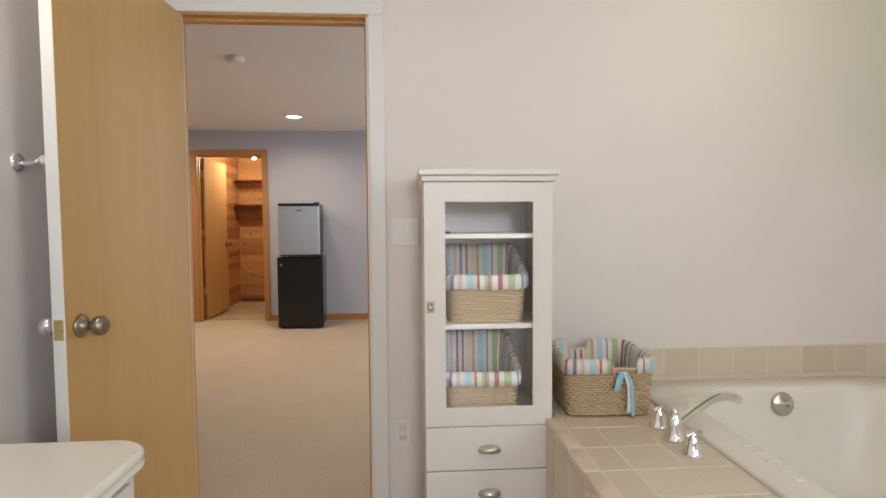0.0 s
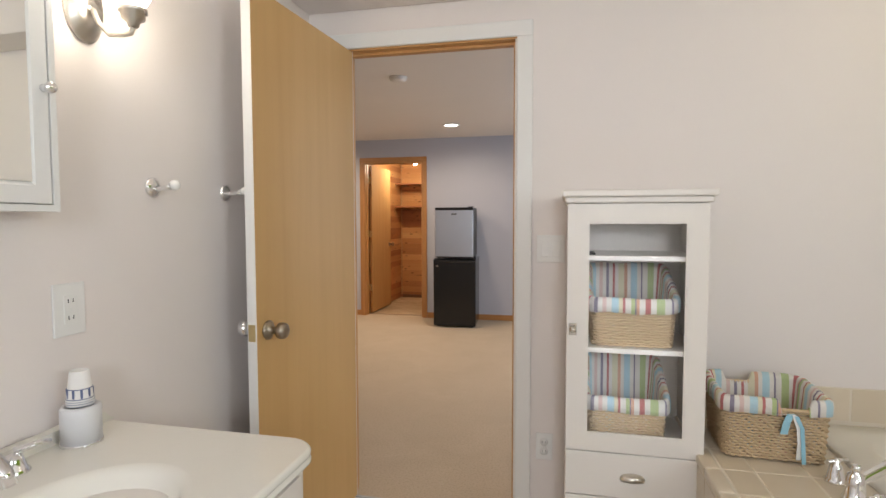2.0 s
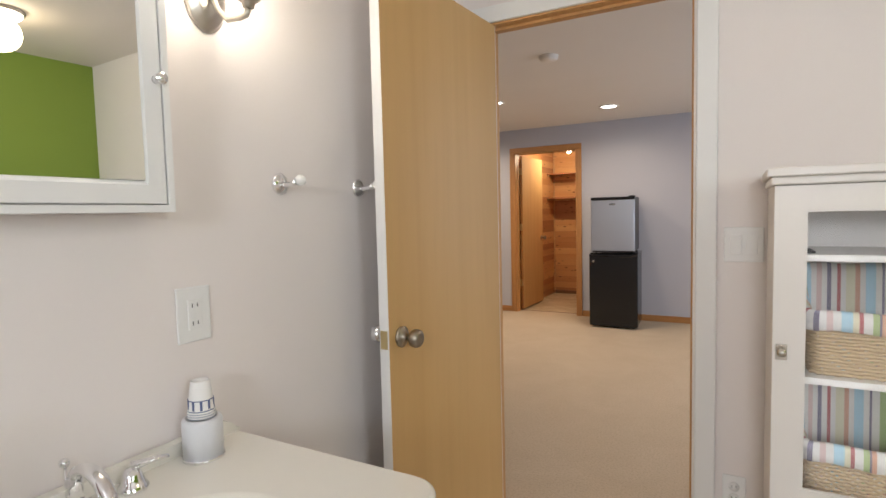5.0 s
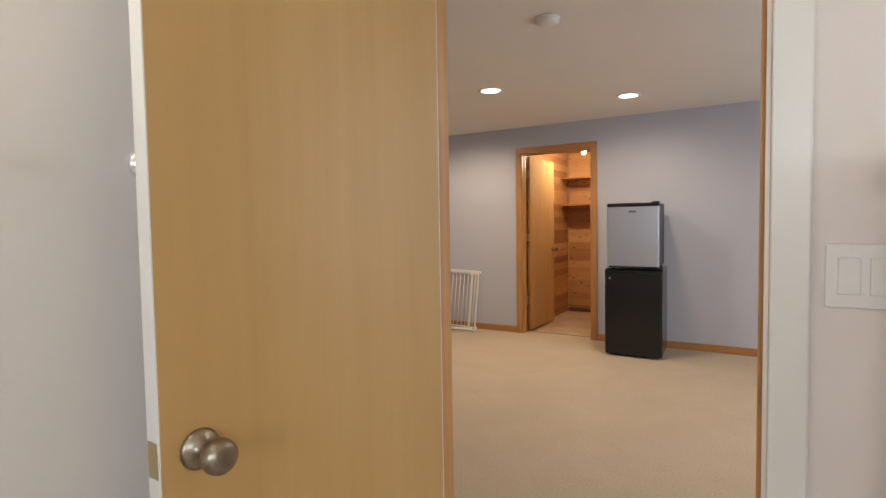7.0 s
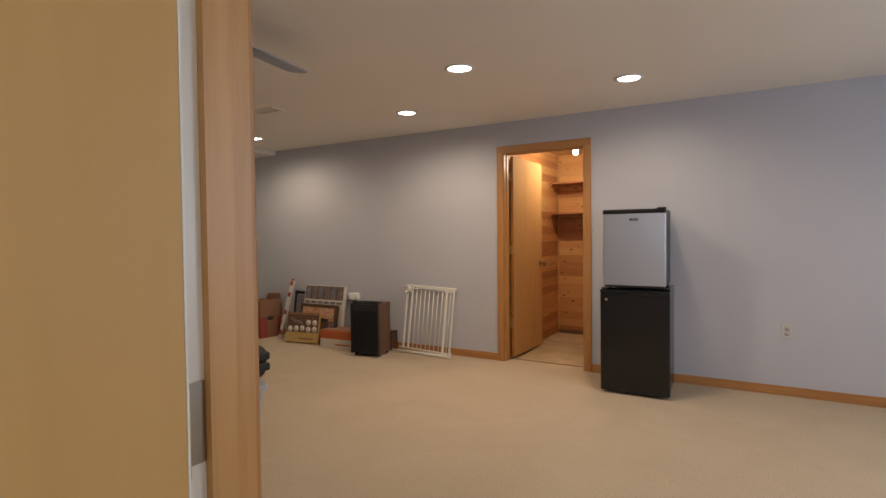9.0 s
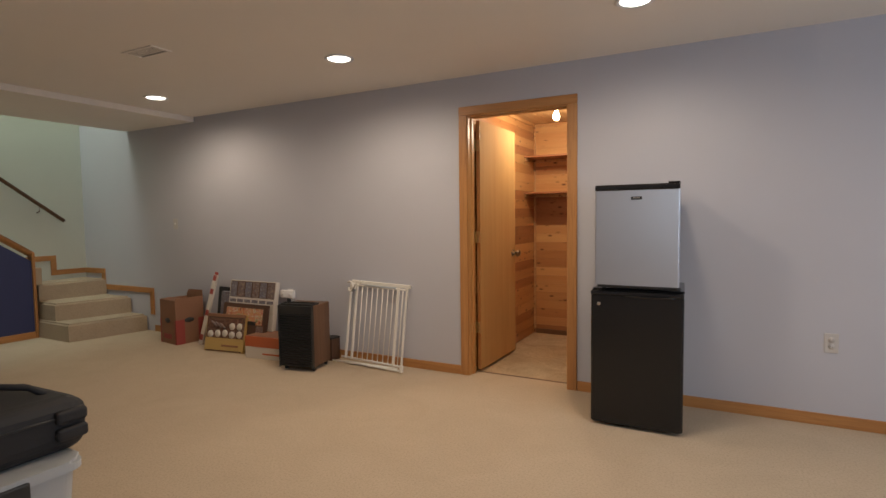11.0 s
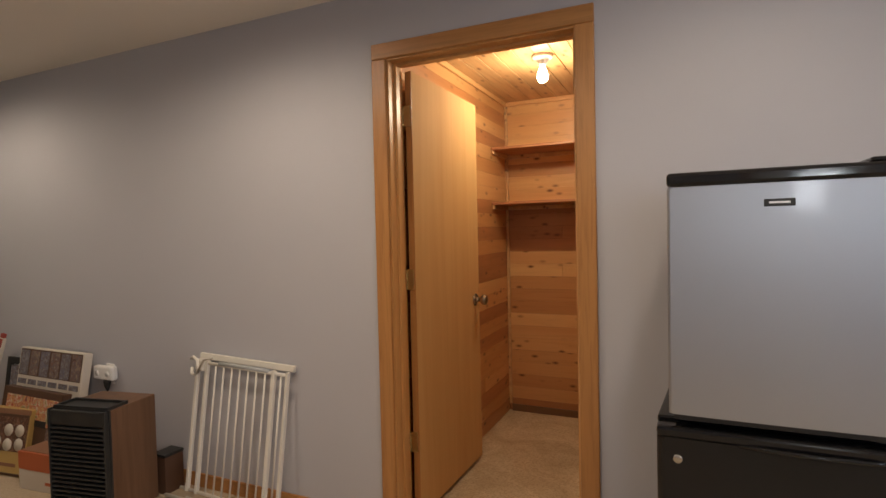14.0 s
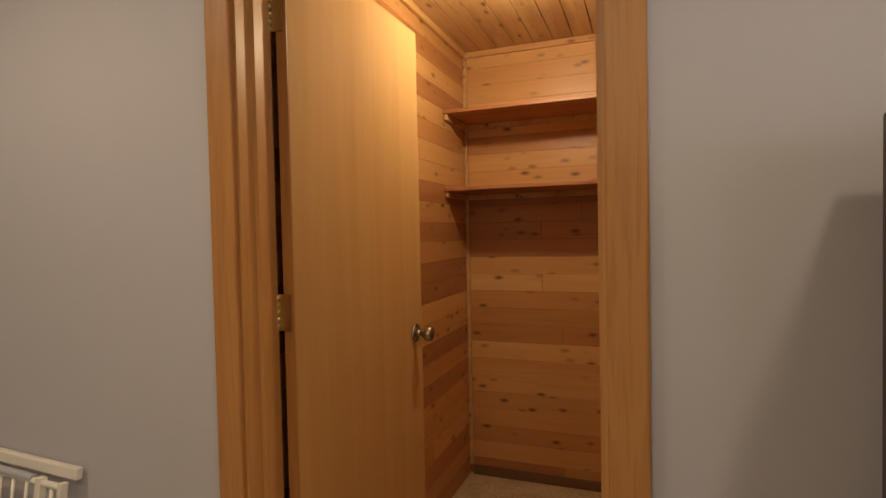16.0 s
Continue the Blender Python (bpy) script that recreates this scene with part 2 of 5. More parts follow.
M_CLOSETCARPET = carpet("worn_closet_carpet", (0.66, 0.54, 0.37), (0.27, 0.19, 0.11))
M_STAIRCARPET = carpet("stair_carpet", (0.51, 0.41, 0.295), (0.44, 0.35, 0.25))
M_VINYL = plain("bath_floor_vinyl", (0.66, 0.63, 0.58), 0.35, vary=0.05, grain=30)
M_DOOR = wood("door_veneer", (0.60, 0.370, 0.145), (0.555, 0.335, 0.122), "z", 0.5, 1.0, contrast=0.14)
M_CDOOR = wood("closet_door_veneer", (0.56, 0.335, 0.13), (0.50, 0.285, 0.10), "z", 0.8, 1.3, contrast=0.2)
M_OAKZ = wood("oak_upright", (0.52, 0.25, 0.085), (0.40, 0.175, 0.055), "z", 0.4, 1.5)
M_OAKX = wood("oak_level", (0.52, 0.25, 0.085), (0.40, 0.175, 0.055), "x", 0.4, 1.5)
M_OAKY = wood("oak_crosswise", (0.52, 0.25, 0.085), (0.40, 0.175, 0.055), "y", 0.4, 1.5)
# light oak; on the closet jamb its paleness stands in for light
M_JAMB = wood("light_lit_oak_jamb", (0.62, 0.345, 0.135), (0.53, 0.27, 0.095), "z", 0.4, 1.5, contrast=0.6)
CEDAR = {}
for _axis in "xy":
    CEDAR[_axis] = (
        wood("pale_cedar_" + _axis, (0.63, 0.365, 0.15), (0.53, 0.255, 0.092), _axis, 0.38, 1.1, True, 0.35, 0.8),
        wood("cedar_" + _axis, (0.53, 0.275, 0.105), (0.41, 0.175, 0.062), _axis, 0.4, 1.1, True, 0.4),
        # red boards, on the north wall also painted shade below the lower shelf
        wood("red_shade_cedar_" + _axis, (0.45, 0.205, 0.08), (0.33, 0.13, 0.05), _axis, 0.42, 1.1, True, 0.4))
M_CEDARX, M_CEDARY = CEDAR["x"][0], CEDAR["y"][0]
M_CEDARC = wood("cedar_ceiling", (0.60, 0.37, 0.17), (0.45, 0.24, 0.10), "y", 0.45, 1.1, True, 0.0)
M_SHELF = wood("cedar_shelf", (0.46, 0.20, 0.085), (0.34, 0.13, 0.055), "x", 0.45, 1.2)
M_DARKGAP = plain("dark_backing", (0.03, 0.02, 0.015), 0.9)
M_NICKEL = plain("brushed_nickel", (0.62, 0.58, 0.52), 0.28, 1.0, 0.05, 200)
M_ANTIQUE = plain("antique_nickel", (0.36, 0.31, 0.25), 0.32, 1.0, 0.12, 90)
M_CHROME = plain("chrome", (0.86, 0.86, 0.87), 0.08, 1.0, 0.02)
M_BRASS = plain("satin_brass", (0.62, 0.50, 0.27), 0.35, 1.0, 0.1, 90)
M_PORCELAIN = plain("white_porcelain", (0.86, 0.85, 0.82), 0.12, vary=0.02)
M_PLATE = plain("white_plastic", (0.82, 0.81, 0.79), 0.35, vary=0.02)
M_IVORY = plain("ivory_plastic", (0.56, 0.53, 0.50), 0.4, vary=0.03)
M_SLOT = plain("dark_slot", (0.05, 0.05, 0.05), 0.6)
M_COUNTER = plain("cultured_marble", (0.84, 0.81, 0.74), 0.16, vary=0.03, grain=20)
M_TUB = plain("tub_acrylic", (0.82, 0.78, 0.70), 0.36, vary=0.02, grain=15)
M_GROUT = plain("grout", (0.76, 0.68, 0.57), 0.9, vary=0.06, grain=200)
M_FROST = glowing("frosted_shade_glass", (1.0, 0.90, 0.75), 17.0)
M_DOME = glowing("ceiling_light_glass", (1.0, 0.9, 0.76), 9.0)
M_BULB = glowing("bulb_glass", (1.0, 0.85, 0.62), 26.0)
M_LENS = glowing("downlight_lens", (1.0, 0.93, 0.82), 7.0)
M_GLASS = glass("clear_glass")
M_MIRROR, _t, _b = nodes_of("silvered_mirror")
_b.inputs["Base Color"].default_value, _b.inputs["Metallic"].default_value, _b.inputs["Roughness"].default_value = (0.93, 0.94, 0.92, 1), 1.0, 0.0
M_STEEL = plain("silver_fridge_door", (0.53, 0.55, 0.595), 0.38, 0.85, 0.04, 220, 0.03, 0.0005)
_s = M_STEEL.node_tree.nodes["Principled BSDF"]
_s.inputs["Coat Weight"].default_value, _s.inputs["Coat Roughness"].default_value = 0.28, 0.07
_s.inputs["Anisotropic"].default_value = 0.6
M_BLACK = plain("black_enamel", (0.012, 0.012, 0.0125), 0.2, vary=0.15, grain=300, relief=0.05, dist=0.0006, spec=0.4)
M_BLACKGLOSS = plain("glossy_black_trim", (0.012, 0.012, 0.013), 0.07, vary=0.1, grain=60, relief=0.06, dist=0.0008)
M_BLACKMATT = plain("black_plastic", (0.02, 0.02, 0.02), 0.5, vary=0.1)
M_GREYBODY = plain("charcoal_textured_steel", (0.05, 0.046, 0.043), 0.45, vary=0.08, grain=260, relief=0.1, dist=0.0006)
M_RUBBER = plain("dark_gasket", (0.05, 0.05, 0.05), 0.8)
M_WALNUT = wood("brown_woodgrain_side", (0.19, 0.10, 0.055), (0.12, 0.06, 0.032), "z", 0.5, 1.6)
M_WHITEMETAL = plain("white_enamelled_tube", (0.78, 0.745, 0.67), 0.35, vary=0.03)
M_CARD = plain("brown_cardboard", (0.28, 0.14, 0.08), 0.85, vary=0.14, grain=50, relief=0.15)
M_CARDRED = plain("red_printed_card", (0.34, 0.06, 0.045), 0.6, vary=0.08)
M_ORANGE = plain("orange_printed_card", (0.50, 0.12, 0.04), 0.5, vary=0.1)
M_CARDWHITE = plain("white_printed_card", (0.66, 0.60, 0.52), 0.55, vary=0.05)
M_YELLOW = plain("yellow_printed_card", (0.52, 0.35, 0.12), 0.5, vary=0.12)
M_BROWNPRINT = plain("dark_brown_print", (0.10, 0.05, 0.03), 0.5, vary=0.2)
M_FOODRED = printed("red_food_print", [(0.12, 0.04, 0.03), (0.50, 0.07, 0.04), (0.60, 0.42, 0.18), (0.45, 0.06, 0.04), (0.68, 0.58, 0.42), (0.22, 0.20, 0.06)], 17)
M_BLUEPRINT = printed("grey_blue_print", [(0.06, 0.06, 0.09), (0.20, 0.21, 0.27), (0.13, 0.09, 0.08), (0.25, 0.25, 0.28)], 30)
M_RUSTPRINT = printed("rust_print", [(0.07, 0.04, 0.04), (0.24, 0.13, 0.09), (0.12, 0.10, 0.11), (0.28, 0.20, 0.15)], 30)
M_SAUSAGE = printed("brown_food_print", [(0.05, 0.02, 0.015), (0.17, 0.07, 0.04), (0.06, 0.03, 0.02), (0.26, 0.13, 0.08)], 34)
M_TOTE = plain("grey_tote_plastic", (0.42, 0.44, 0.45), 0.4, vary=0.05)
M_NYLON = plain("black_nylon", (0.015, 0.015, 0.017), 0.7, vary=0.2, grain=400, relief=0.3)
# the blue in this grey is reflected window daylight put into the colour
M_FAN = plain("daylit_grey_fan_blade", (0.34, 0.36, 0.44), 0.35, vary=0.08)
M_BLUE = plain("dark_blue_panel", (0.035, 0.045, 0.13), 0.6, vary=0.1)
M_RAIL = plain("dark_handrail", (0.15, 0.075, 0.035), 0.35, vary=0.15)
M_GRASS = plain("seagrass", (0.63, 0.465, 0.29), 0.8, vary=0.16, grain=45, relief=0.3)
M_STRIPE = striped("striped_cotton")
M_CUP = plain("paper_cup", (0.84, 0.82, 0.80), 0.6, vary=0.02)
M_CUPBLUE = plain("blue_cup_print", (0.12, 0.15, 0.27), 0.6)
M_FROSTPLASTIC = plain("frosted_plastic", (0.70, 0.70, 0.72), 0.3, vary=0.03)
M_SOAPRED = plain("red_pump_plastic", (0.22, 0.025, 0.03), 0.28, vary=0.08)
M_SOAPGREEN = plain("green_label", (0.12, 0.36, 0.10), 0.4, vary=0.2)
M_RIBBLUE = plain("light_blue_ribbon", (0.30, 0.55, 0.68), 0.7)

def tile_material():
    m, t, b = nodes_of("beige_ceramic_tile")
    info = t.nodes.new("ShaderNodeObjectInfo")
    c = ramp(t, info.outputs["Random"], [(0.0, (0.64, 0.54, 0.41)), (0.5, (0.69, 0.59, 0.455)), (1.0, (0.73, 0.63, 0.50))])
    n = noise_node(t, coords(t, shift=True), 22, 4)
    c = mix(t, c, (0.66, 0.56, 0.42), ramp(t, n, [(0.45, (0, 0, 0)), (0.75, (0.4,) * 3)]))
    link(t, c, b.inputs["Base Color"])
    b.inputs["Roughness"].default_value = 0.28
    bump(t, b, n, 0.05, 0.001)
    return m


M_TILE = tile_material()

# ---- structure: bathroom ----
BW0, BW1 = 2.885, 2.992          # wall between bathroom and room
BL, BR, BB = -1.235, 2.0, -1.6  # bathroom's other walls
DX0, DX1, DH = -1.06, -0.30, 2.046

structure("floor_bathroom", boxes((BL - 0.1, BB - 0.1, -0.12, BR + 0.1, BW0, 0.0)), M_VINYL, "pale bathroom floor")
structure("wall_bath_door", boxes((BL, BW0, 0, DX0 - 0.02, 2.945, BATH_H), (DX1 + 0.02, BW0, 0, BR, 2.945, BATH_H), (DX0 - 0.02, BW0, DH + 0.02, DX1 + 0.02, 2.945, BATH_H)), M_BATH, "white painted bathroom wall with a doorway")
structure("wall_bath_vanity", boxes((BL - 0.115, BB, 0, BL, 2.945, BATH_H)), M_BATH, "white painted wall behind the vanity")
structure("wall_bath_green", boxes((BR, BB, 1.40, BR + 0.1, -0.34, BATH_H), (BR, 0.54, 1.40, BR + 0.1, 2.945, BATH_H), (BR, -0.34, 2.19, BR + 0.1, 0.54, BATH_H)), M_GREEN, "green painted wall beside the bathtub")
structure("wall_bath_green_base", boxes((BR, BB, 0, BR + 0.1, -0.34, 1.40), (BR, 0.54, 0, BR + 0.1, 2.945, 1.40), (BR, -0.34, 0, BR + 0.1, 0.54, 1.31)), M_BATH, "cream lower wall beside the bathtub")
structure("wall_bath_back", boxes((BL - 0.115, BB - 0.1, 0, -0.10, BB, BATH_H), (0.70, BB - 0.1, 0, BR + 0.1, BB, BATH_H), (-0.10, BB - 0.1, 0, 0.70, BB, 1.53), (-0.10, BB - 0.1, 2.07, 0.70, BB, BATH_H)), M_BATH, "plain white wall with a small high window")
win_b = structure("window_2", boxes((-0.16, BB, 1.47, 0.76, BB + 0.018, 1.53), (-0.16, BB, 2.07, 0.76, BB + 0.018, 2.13), (-0.16, BB, 1.53, -0.10, BB + 0.018, 2.07), (0.70, BB, 1.53, 0.76, BB + 0.018, 2.07)), M_TRIMWHITE, "white-cased small high bathroom window")
part("pane", boxes((-0.10, BB - 0.06, 1.53, 0.70, BB - 0.054, 2.07)), M_GLASS, win_b).visible_shadow = False
# unseen window, added as the opening for the fill light
win_e = structure("window_3", boxes((BR - 0.018, -0.41, 1.24, BR, 0.61, 1.31), (BR - 0.018, -0.41, 2.19, BR, 0.61, 2.26), (BR - 0.018, -0.41, 1.31, BR, -0.34, 2.19), (BR - 0.018, 0.54, 1.31, BR, 0.61, 2.19)), M_TRIMWHITE, "white-cased window added to light the vanity wall")
part("pane", boxes((BR + 0.05, -0.34, 1.31, BR + 0.056, 0.54, 2.19)), M_GLASS, win_e).visible_shadow = False
structure("ceiling_bathroom", boxes((BL - 0.115, BB - 0.1, BATH_H, BR + 0.1, 2.945, BATH_H + 0.1)), M_BATH, "white bathroom ceiling")
structure("bulkhead", rbox(BL + 0.002, 2.67, 2.22, 0.95, BW0 - 0.002, BATH_H - 0.002, 0.006), M_BATH, "boxed-in bulkhead under the bathroom ceiling")

# jamb lining and casings of the bathroom door
frame_b = structure("door_frame_1", boxes((DX0 - 0.018, BW0 - 0.002, 0, DX0, BW1 + 0.002, DH), (DX1, BW0 - 0.002, 0, DX1 + 0.018, BW1 + 0.002, DH), (DX0 - 0.018, BW0 - 0.002, DH, DX1 + 0.018, BW1 + 0.002, DH + 0.018)), M_JAMB, "stained oak door jamb")
part("door_stop", boxes((DX0, 2.925, 0, DX0 + 0.011, 2.96, DH), (DX1 - 0.011, 2.925, 0, DX1, 2.96, DH), (DX0 + 0.011, 2.925, DH - 0.011, DX1 - 0.011, 2.96, DH)), M_JAMB, frame_b)
for x0, x1 in ((DX0 - 0.072, DX0 - 0.007), (DX1 + 0.007, DX1 + 0.072)):
    b = rbox(x0, BW0 - 0.016, 0, x1, BW0 - 0.0, DH + 0.007, 0.004)
    part("casing", b, M_TRIMWHITE, frame_b, "white painted casing")
    part("casing", rbox(x0, BW1, 0, x1, BW1 + 0.016, DH + 0.007, 0.004), M_OAKZ, frame_b)
part("head_casing", rbox(DX0 - 0.072, BW0 - 0.016, DH + 0.007, DX1 + 0.072, BW0, DH + 0.072, 0.004), M_TRIMWHITE, frame_b, "white painted casing")
part("head_casing", rbox(DX0 - 0.072, BW1, DH + 0.007, DX1 + 0.072, BW1 + 0.016, DH + 0.072, 0.004), M_OAKX, frame_b)
part("painted_strip", boxes((DX0 - 0.0066, BW0 - 0.0045, 0.0, DX0 + 0.001, 2.9245, DH)), M_CABWHITE, frame_b, "cream painted edge of the jamb")
part("painted_strip", boxes((DX1 - 0.0015, BW0 - 0.0045, 0.0, DX1 + 0.0066, 2.9245, DH)), M_CABWHITE, frame_b, "cream painted edge of the jamb")
for z in (0.31, 1.06, 1.83):
    part("hinge_leaf", rbox(DX0 + 0.0012, 2.893, z - 0.045, DX0 + 0.0032, 2.9235, z + 0.045, 0.0006), M_ANTIQUE, frame_b, "dark antique hinge leaf")
part("strike_plate", rbox(DX1 - 0.0035, 2.884, 0.895, DX1 - 0.0012, 2.922, 0.955, 0.0008), M_ANTIQUE, frame_b, "antique metal strike plate")
structure("threshold", boxes((DX0, BW0 - 0.006, 0.0, DX1, BW0 + 0.006, 0.005)), M_TOTE, "thin dull metal threshold strip")


def knob(parent, m, material, name="knob"):
    b = lathe([(0.0, 0.0), (0.032, 0.0), (0.033, 0.004), (0.027, 0.009), (0.013, 0.013), (0.0115, 0.03), (0.017, 0.036), (0.026, 0.044), (0.0285, 0.055), (0.026, 0.066), (0.018, 0.072), (0.008, 0.0735), (0.0, 0.0735)], 28, m)
    return part(name, b, material, parent)


def hinge(parent, x, y, z, material):
    b = boxes((x - 0.036, y - 0.0015, z - 0.045, x - 0.004, y + 0.0015, z + 0.045), (x + 0.004, y - 0.0015, z - 0.045, x + 0.036, y + 0.0015, z + 0.045))
    for k in range(5):
        lathe([(0, 0), (0.006, 0), (0.006, 0.0165), (0, 0.0165)], 10, Matrix.Translation((x, y - 0.004, z - 0.045 + 0.018 * k)), b)
    return part("hinge", b, material, parent, "brass butt hinge")


# bathroom door: pivot at its hinge edge, leaf along local +x, hall face towards local +y
door_b = thing("door_1", pose(DX0 + 0.036, BW0 - 0.003, 0.012, 0, 0, -93.4), "open flush wooden door with white painted edges", "door")
W = 0.737
part("leaf", rbox(0.0015, -0.032, 0, W - 0.0015, 0.0, 2.028, 0.0015), M_DOOR, door_b)
part("edge_strip", rbox(W - 0.0014, -0.034, 0, W + 0.001, 0.0, 2.028, 0.0006), M_TRIMWHITE, door_b, "white painted door edge")
part("edge_strip", rbox(-0.001, -0.034, 0, 0.0014, 0.0, 2.028, 0.0006), M_TRIMWHITE, door_b, "white painted door edge")
part("back_face", rbox(0, -0.0345, 0, W, -0.0322, 2.028, 0.0006), M_TRIMWHITE, door_b, "white painted door face")
knob(door_b, pose(W - 0.062, 0.0, 0.913, -90), M_ANTIQUE)
knob(door_b, pose(W - 0.062, -0.0345, 0.913, 90), M_CHROME)
part("latch_plate", rbox(W + 0.0008, -0.03, 0.885, W + 0.0025, -0.004, 0.941, 0.0005), M_BRASS, door_b, "brass latch plate")
for z in (0.30, 1.05, 1.82):
    part("hinge", boxes((-0.0035, -0.03, z - 0.045, -0.001, -0.003, z + 0.045)), M_BRASS, door_b, "brass hinge leaf")

# ---- structure: room ----
RE, RW, RN = 2.2, -8.0, 7.37
CX0, CX1 = -2.692, -1.918      # closet doorway
structure("floor_carpet", boxes((RW - 0.1, BW0, -0.12, RE + 0.1, 7.50, 0.0)), M_CARPET, "beige cut-pile carpet")
structure("wall_room_south", boxes((RW - 0.1, 2.945, 0, DX0 - 0.02, BW1, ROOM_H), (DX1 + 0.02, 2.945, 0, RE + 0.1, BW1, ROOM_H), (DX0 - 0.02, 2.945, DH + 0.02, DX1 + 0.02, BW1, ROOM_H)), M_ROOM, "grey-blue painted wall")
structure("wall_room_north", boxes((RW - 0.1, RN, 0, CX0 - 0.02, RN + 0.115, ROOM_H), (CX1 + 0.02, RN, 0, RE + 0.1, RN + 0.115, ROOM_H), (CX0 - 0.02, RN, 2.055, CX1 + 0.02, RN + 0.115, ROOM_H), (RW - 0.1, RN, ROOM_H, -6.9, RN + 0.115, 4.8)), M_ROOM, "grey-blue painted wall with the closet doorway")
structure("wall_room_east", boxes((RE, BW1, 0, RE + 0.12, RN, 0.8), (RE, BW1, 2.1, RE + 0.12, RN, ROOM_H), (RE, BW1, 0.8, RE + 0.12, 4.5, 2.1), (RE, 5.9, 0.8, RE + 0.12, RN, 2.1)), M_ROOM, "grey-blue painted wall with a window")
structure("wall_stairwell", boxes((RW - 0.1, BW1, 0, RW, RN, 4.8), (RW, 2.945, ROOM_H, -7.04, BW1, 4.8)), M_STAIRWALL, "pale green-grey stairwell wall")
structure("wall_stairwell_upper", boxes((-7.04, BW1, ROOM_H + 0.1, -6.94, RN, 4.8)), M_STAIRWALL, "pale upper wall of the stairwell")
structure("ceiling_room", boxes((-7.04, 2.945, ROOM_H, RE + 0.1, 7.485, ROOM_H + 0.1)), M_CEIL, "beige-white room ceiling")
structure("ceiling_drop", rbox(-7.04, BW1, 2.285, -5.87, RN, ROOM_H - 0.0005, 0.004), M_CEIL, "slightly dropped ceiling before the stairs")
structure("ceiling_stairwell", boxes((RW - 0.1, 2.945, 4.8, -6.9, 7.485, 4.9)), M_CEIL, "stairwell ceiling")

win = structure("window_1", boxes((RE - 0.01, 4.44, 0.74, RE + 0.02, 5.96, 0.80), (RE - 0.01, 4.44, 2.10, RE + 0.02, 5.96, 2.16), (RE - 0.01, 4.44, 0.80, RE + 0.02, 4.5, 2.10), (RE - 0.01, 5.9, 0.80, RE + 0.02, 5.96, 2.10)), M_OAKY, "oak-cased window")
part("pane", boxes((RE + 0.05, 4.5, 0.8, RE + 0.056, 5.9, 2.1)), M_GLASS, win).visible_shadow = False

for x0, x1 in ((-6.66, CX0 - 0.077), (CX1 + 0.077, RE)):
    structure("baseboard", rbox(x0, RN - 0.012, 0, x1, RN - 0.0005, 0.072, 0.003), M_OAKX, "stained oak baseboard")
structure("baseboard", rbox(RE - 0.012, BW1 + 0.02, 0, RE - 0.0005, RN - 0.013, 0.072, 0.003), M_OAKY, "stained oak baseboard")
for x0, x1 in ((-6.9, DX0 - 0.073), (DX1 + 0.073, RE - 0.013)):
    structure("baseboard", rbox(x0, BW1 + 0.0005, 0, x1, BW1 + 0.012, 0.072, 0.003), M_OAKX, "stained oak baseboard")

# closet door frame
# jamb and stop are coloured paler than the casing to look lit
frame_c = structure("door_frame_2", boxes((CX0 - 0.018, RN - 0.002, 0, CX0, RN + 0.117, 2.035), (CX1, RN - 0.002, 0, CX1 + 0.018, RN + 0.117, 2.035), (CX0 - 0.018, RN - 0.002, 2.035, CX1 + 0.018, RN + 0.117, 2.053)), M_JAMB, "stained oak jamb of the closet doorway")
part("door_stop", boxes((CX0, 7.415, 0, CX0 + 0.011, 7.45, 2.035), (CX1 - 0.011, 7.415, 0, CX1, 7.45, 2.035), (CX0 + 0.011, 7.415, 2.024, CX1 - 0.011, 7.45, 2.035)), M_JAMB, frame_c)
for x0, x1 in ((CX0 - 0.075, CX0 - 0.006), (CX1 + 0.006, CX1 + 0.075)):
    part("casing", rbox(x0, RN - 0.017, 0, x1, RN - 0.0005, 2.041, 0.005), M_OAKZ, frame_c)
part("head_casing", rbox(CX0 - 0.075, RN - 0.017, 2.041, CX1 + 0.075, RN - 0.0005, 2.108, 0.005), M_OAKX, frame_c)

# closet: shell, boards and shelves
KX0, KX1, KY0, KY1, KH = -2.738, -1.25, 7.485, 9.11, 2.225
structure("floor_closet", boxes((KX0 - 0.1, 7.50, -0.12, KX1 + 0.1, KY1 + 0.1, -0.004)), M_CLOSETCARPET, "worn brown-grey closet carpet")
structure("threshold", boxes((CX0, 7.492, -0.004, CX1, 7.508, 0.003)), M_RAIL, "dark carpet seam strip")
closet_w = structure("wall_closet_west", boxes((KX0 - 0.1, KY0, 0, KX0 - 0.012, KY1 + 0.1, KH)), M_DARKGAP, "closet wall of horizontal cedar boards")
closet_n = structure("wall_closet_north", boxes((KX0 - 0.012, KY1 + 0.012, 0, KX1 + 0.012, KY1 + 0.1, KH)), M_DARKGAP, "closet wall of horizontal cedar boards")
closet_e = structure("wall_closet_east", boxes((KX1 + 0.012, KY0, 0, KX1 + 0.1, KY1 + 0.1, KH)), M_DARKGAP, "closet wall of horizontal cedar boards")
closet_s = structure("wall_closet_south", boxes((KX0 - 0.1, KY0, 0, CX0 - 0.02, KY0 + 0.012, KH), (CX1 + 0.02, KY0, 0, KX1, KY0 + 0.012, KH), (CX0 - 0.02, KY0, 2.056, CX1 + 0.02, KY0 + 0.012, KH)), M_CEDARX, "cedar-lined closet wall round the doorway")
b = bmesh.new()
box(b, KX0 - 0.1, KY0, KH + 0.012, KX1 + 0.1, KY1 + 0.1, KH + 0.1)
k = KX0
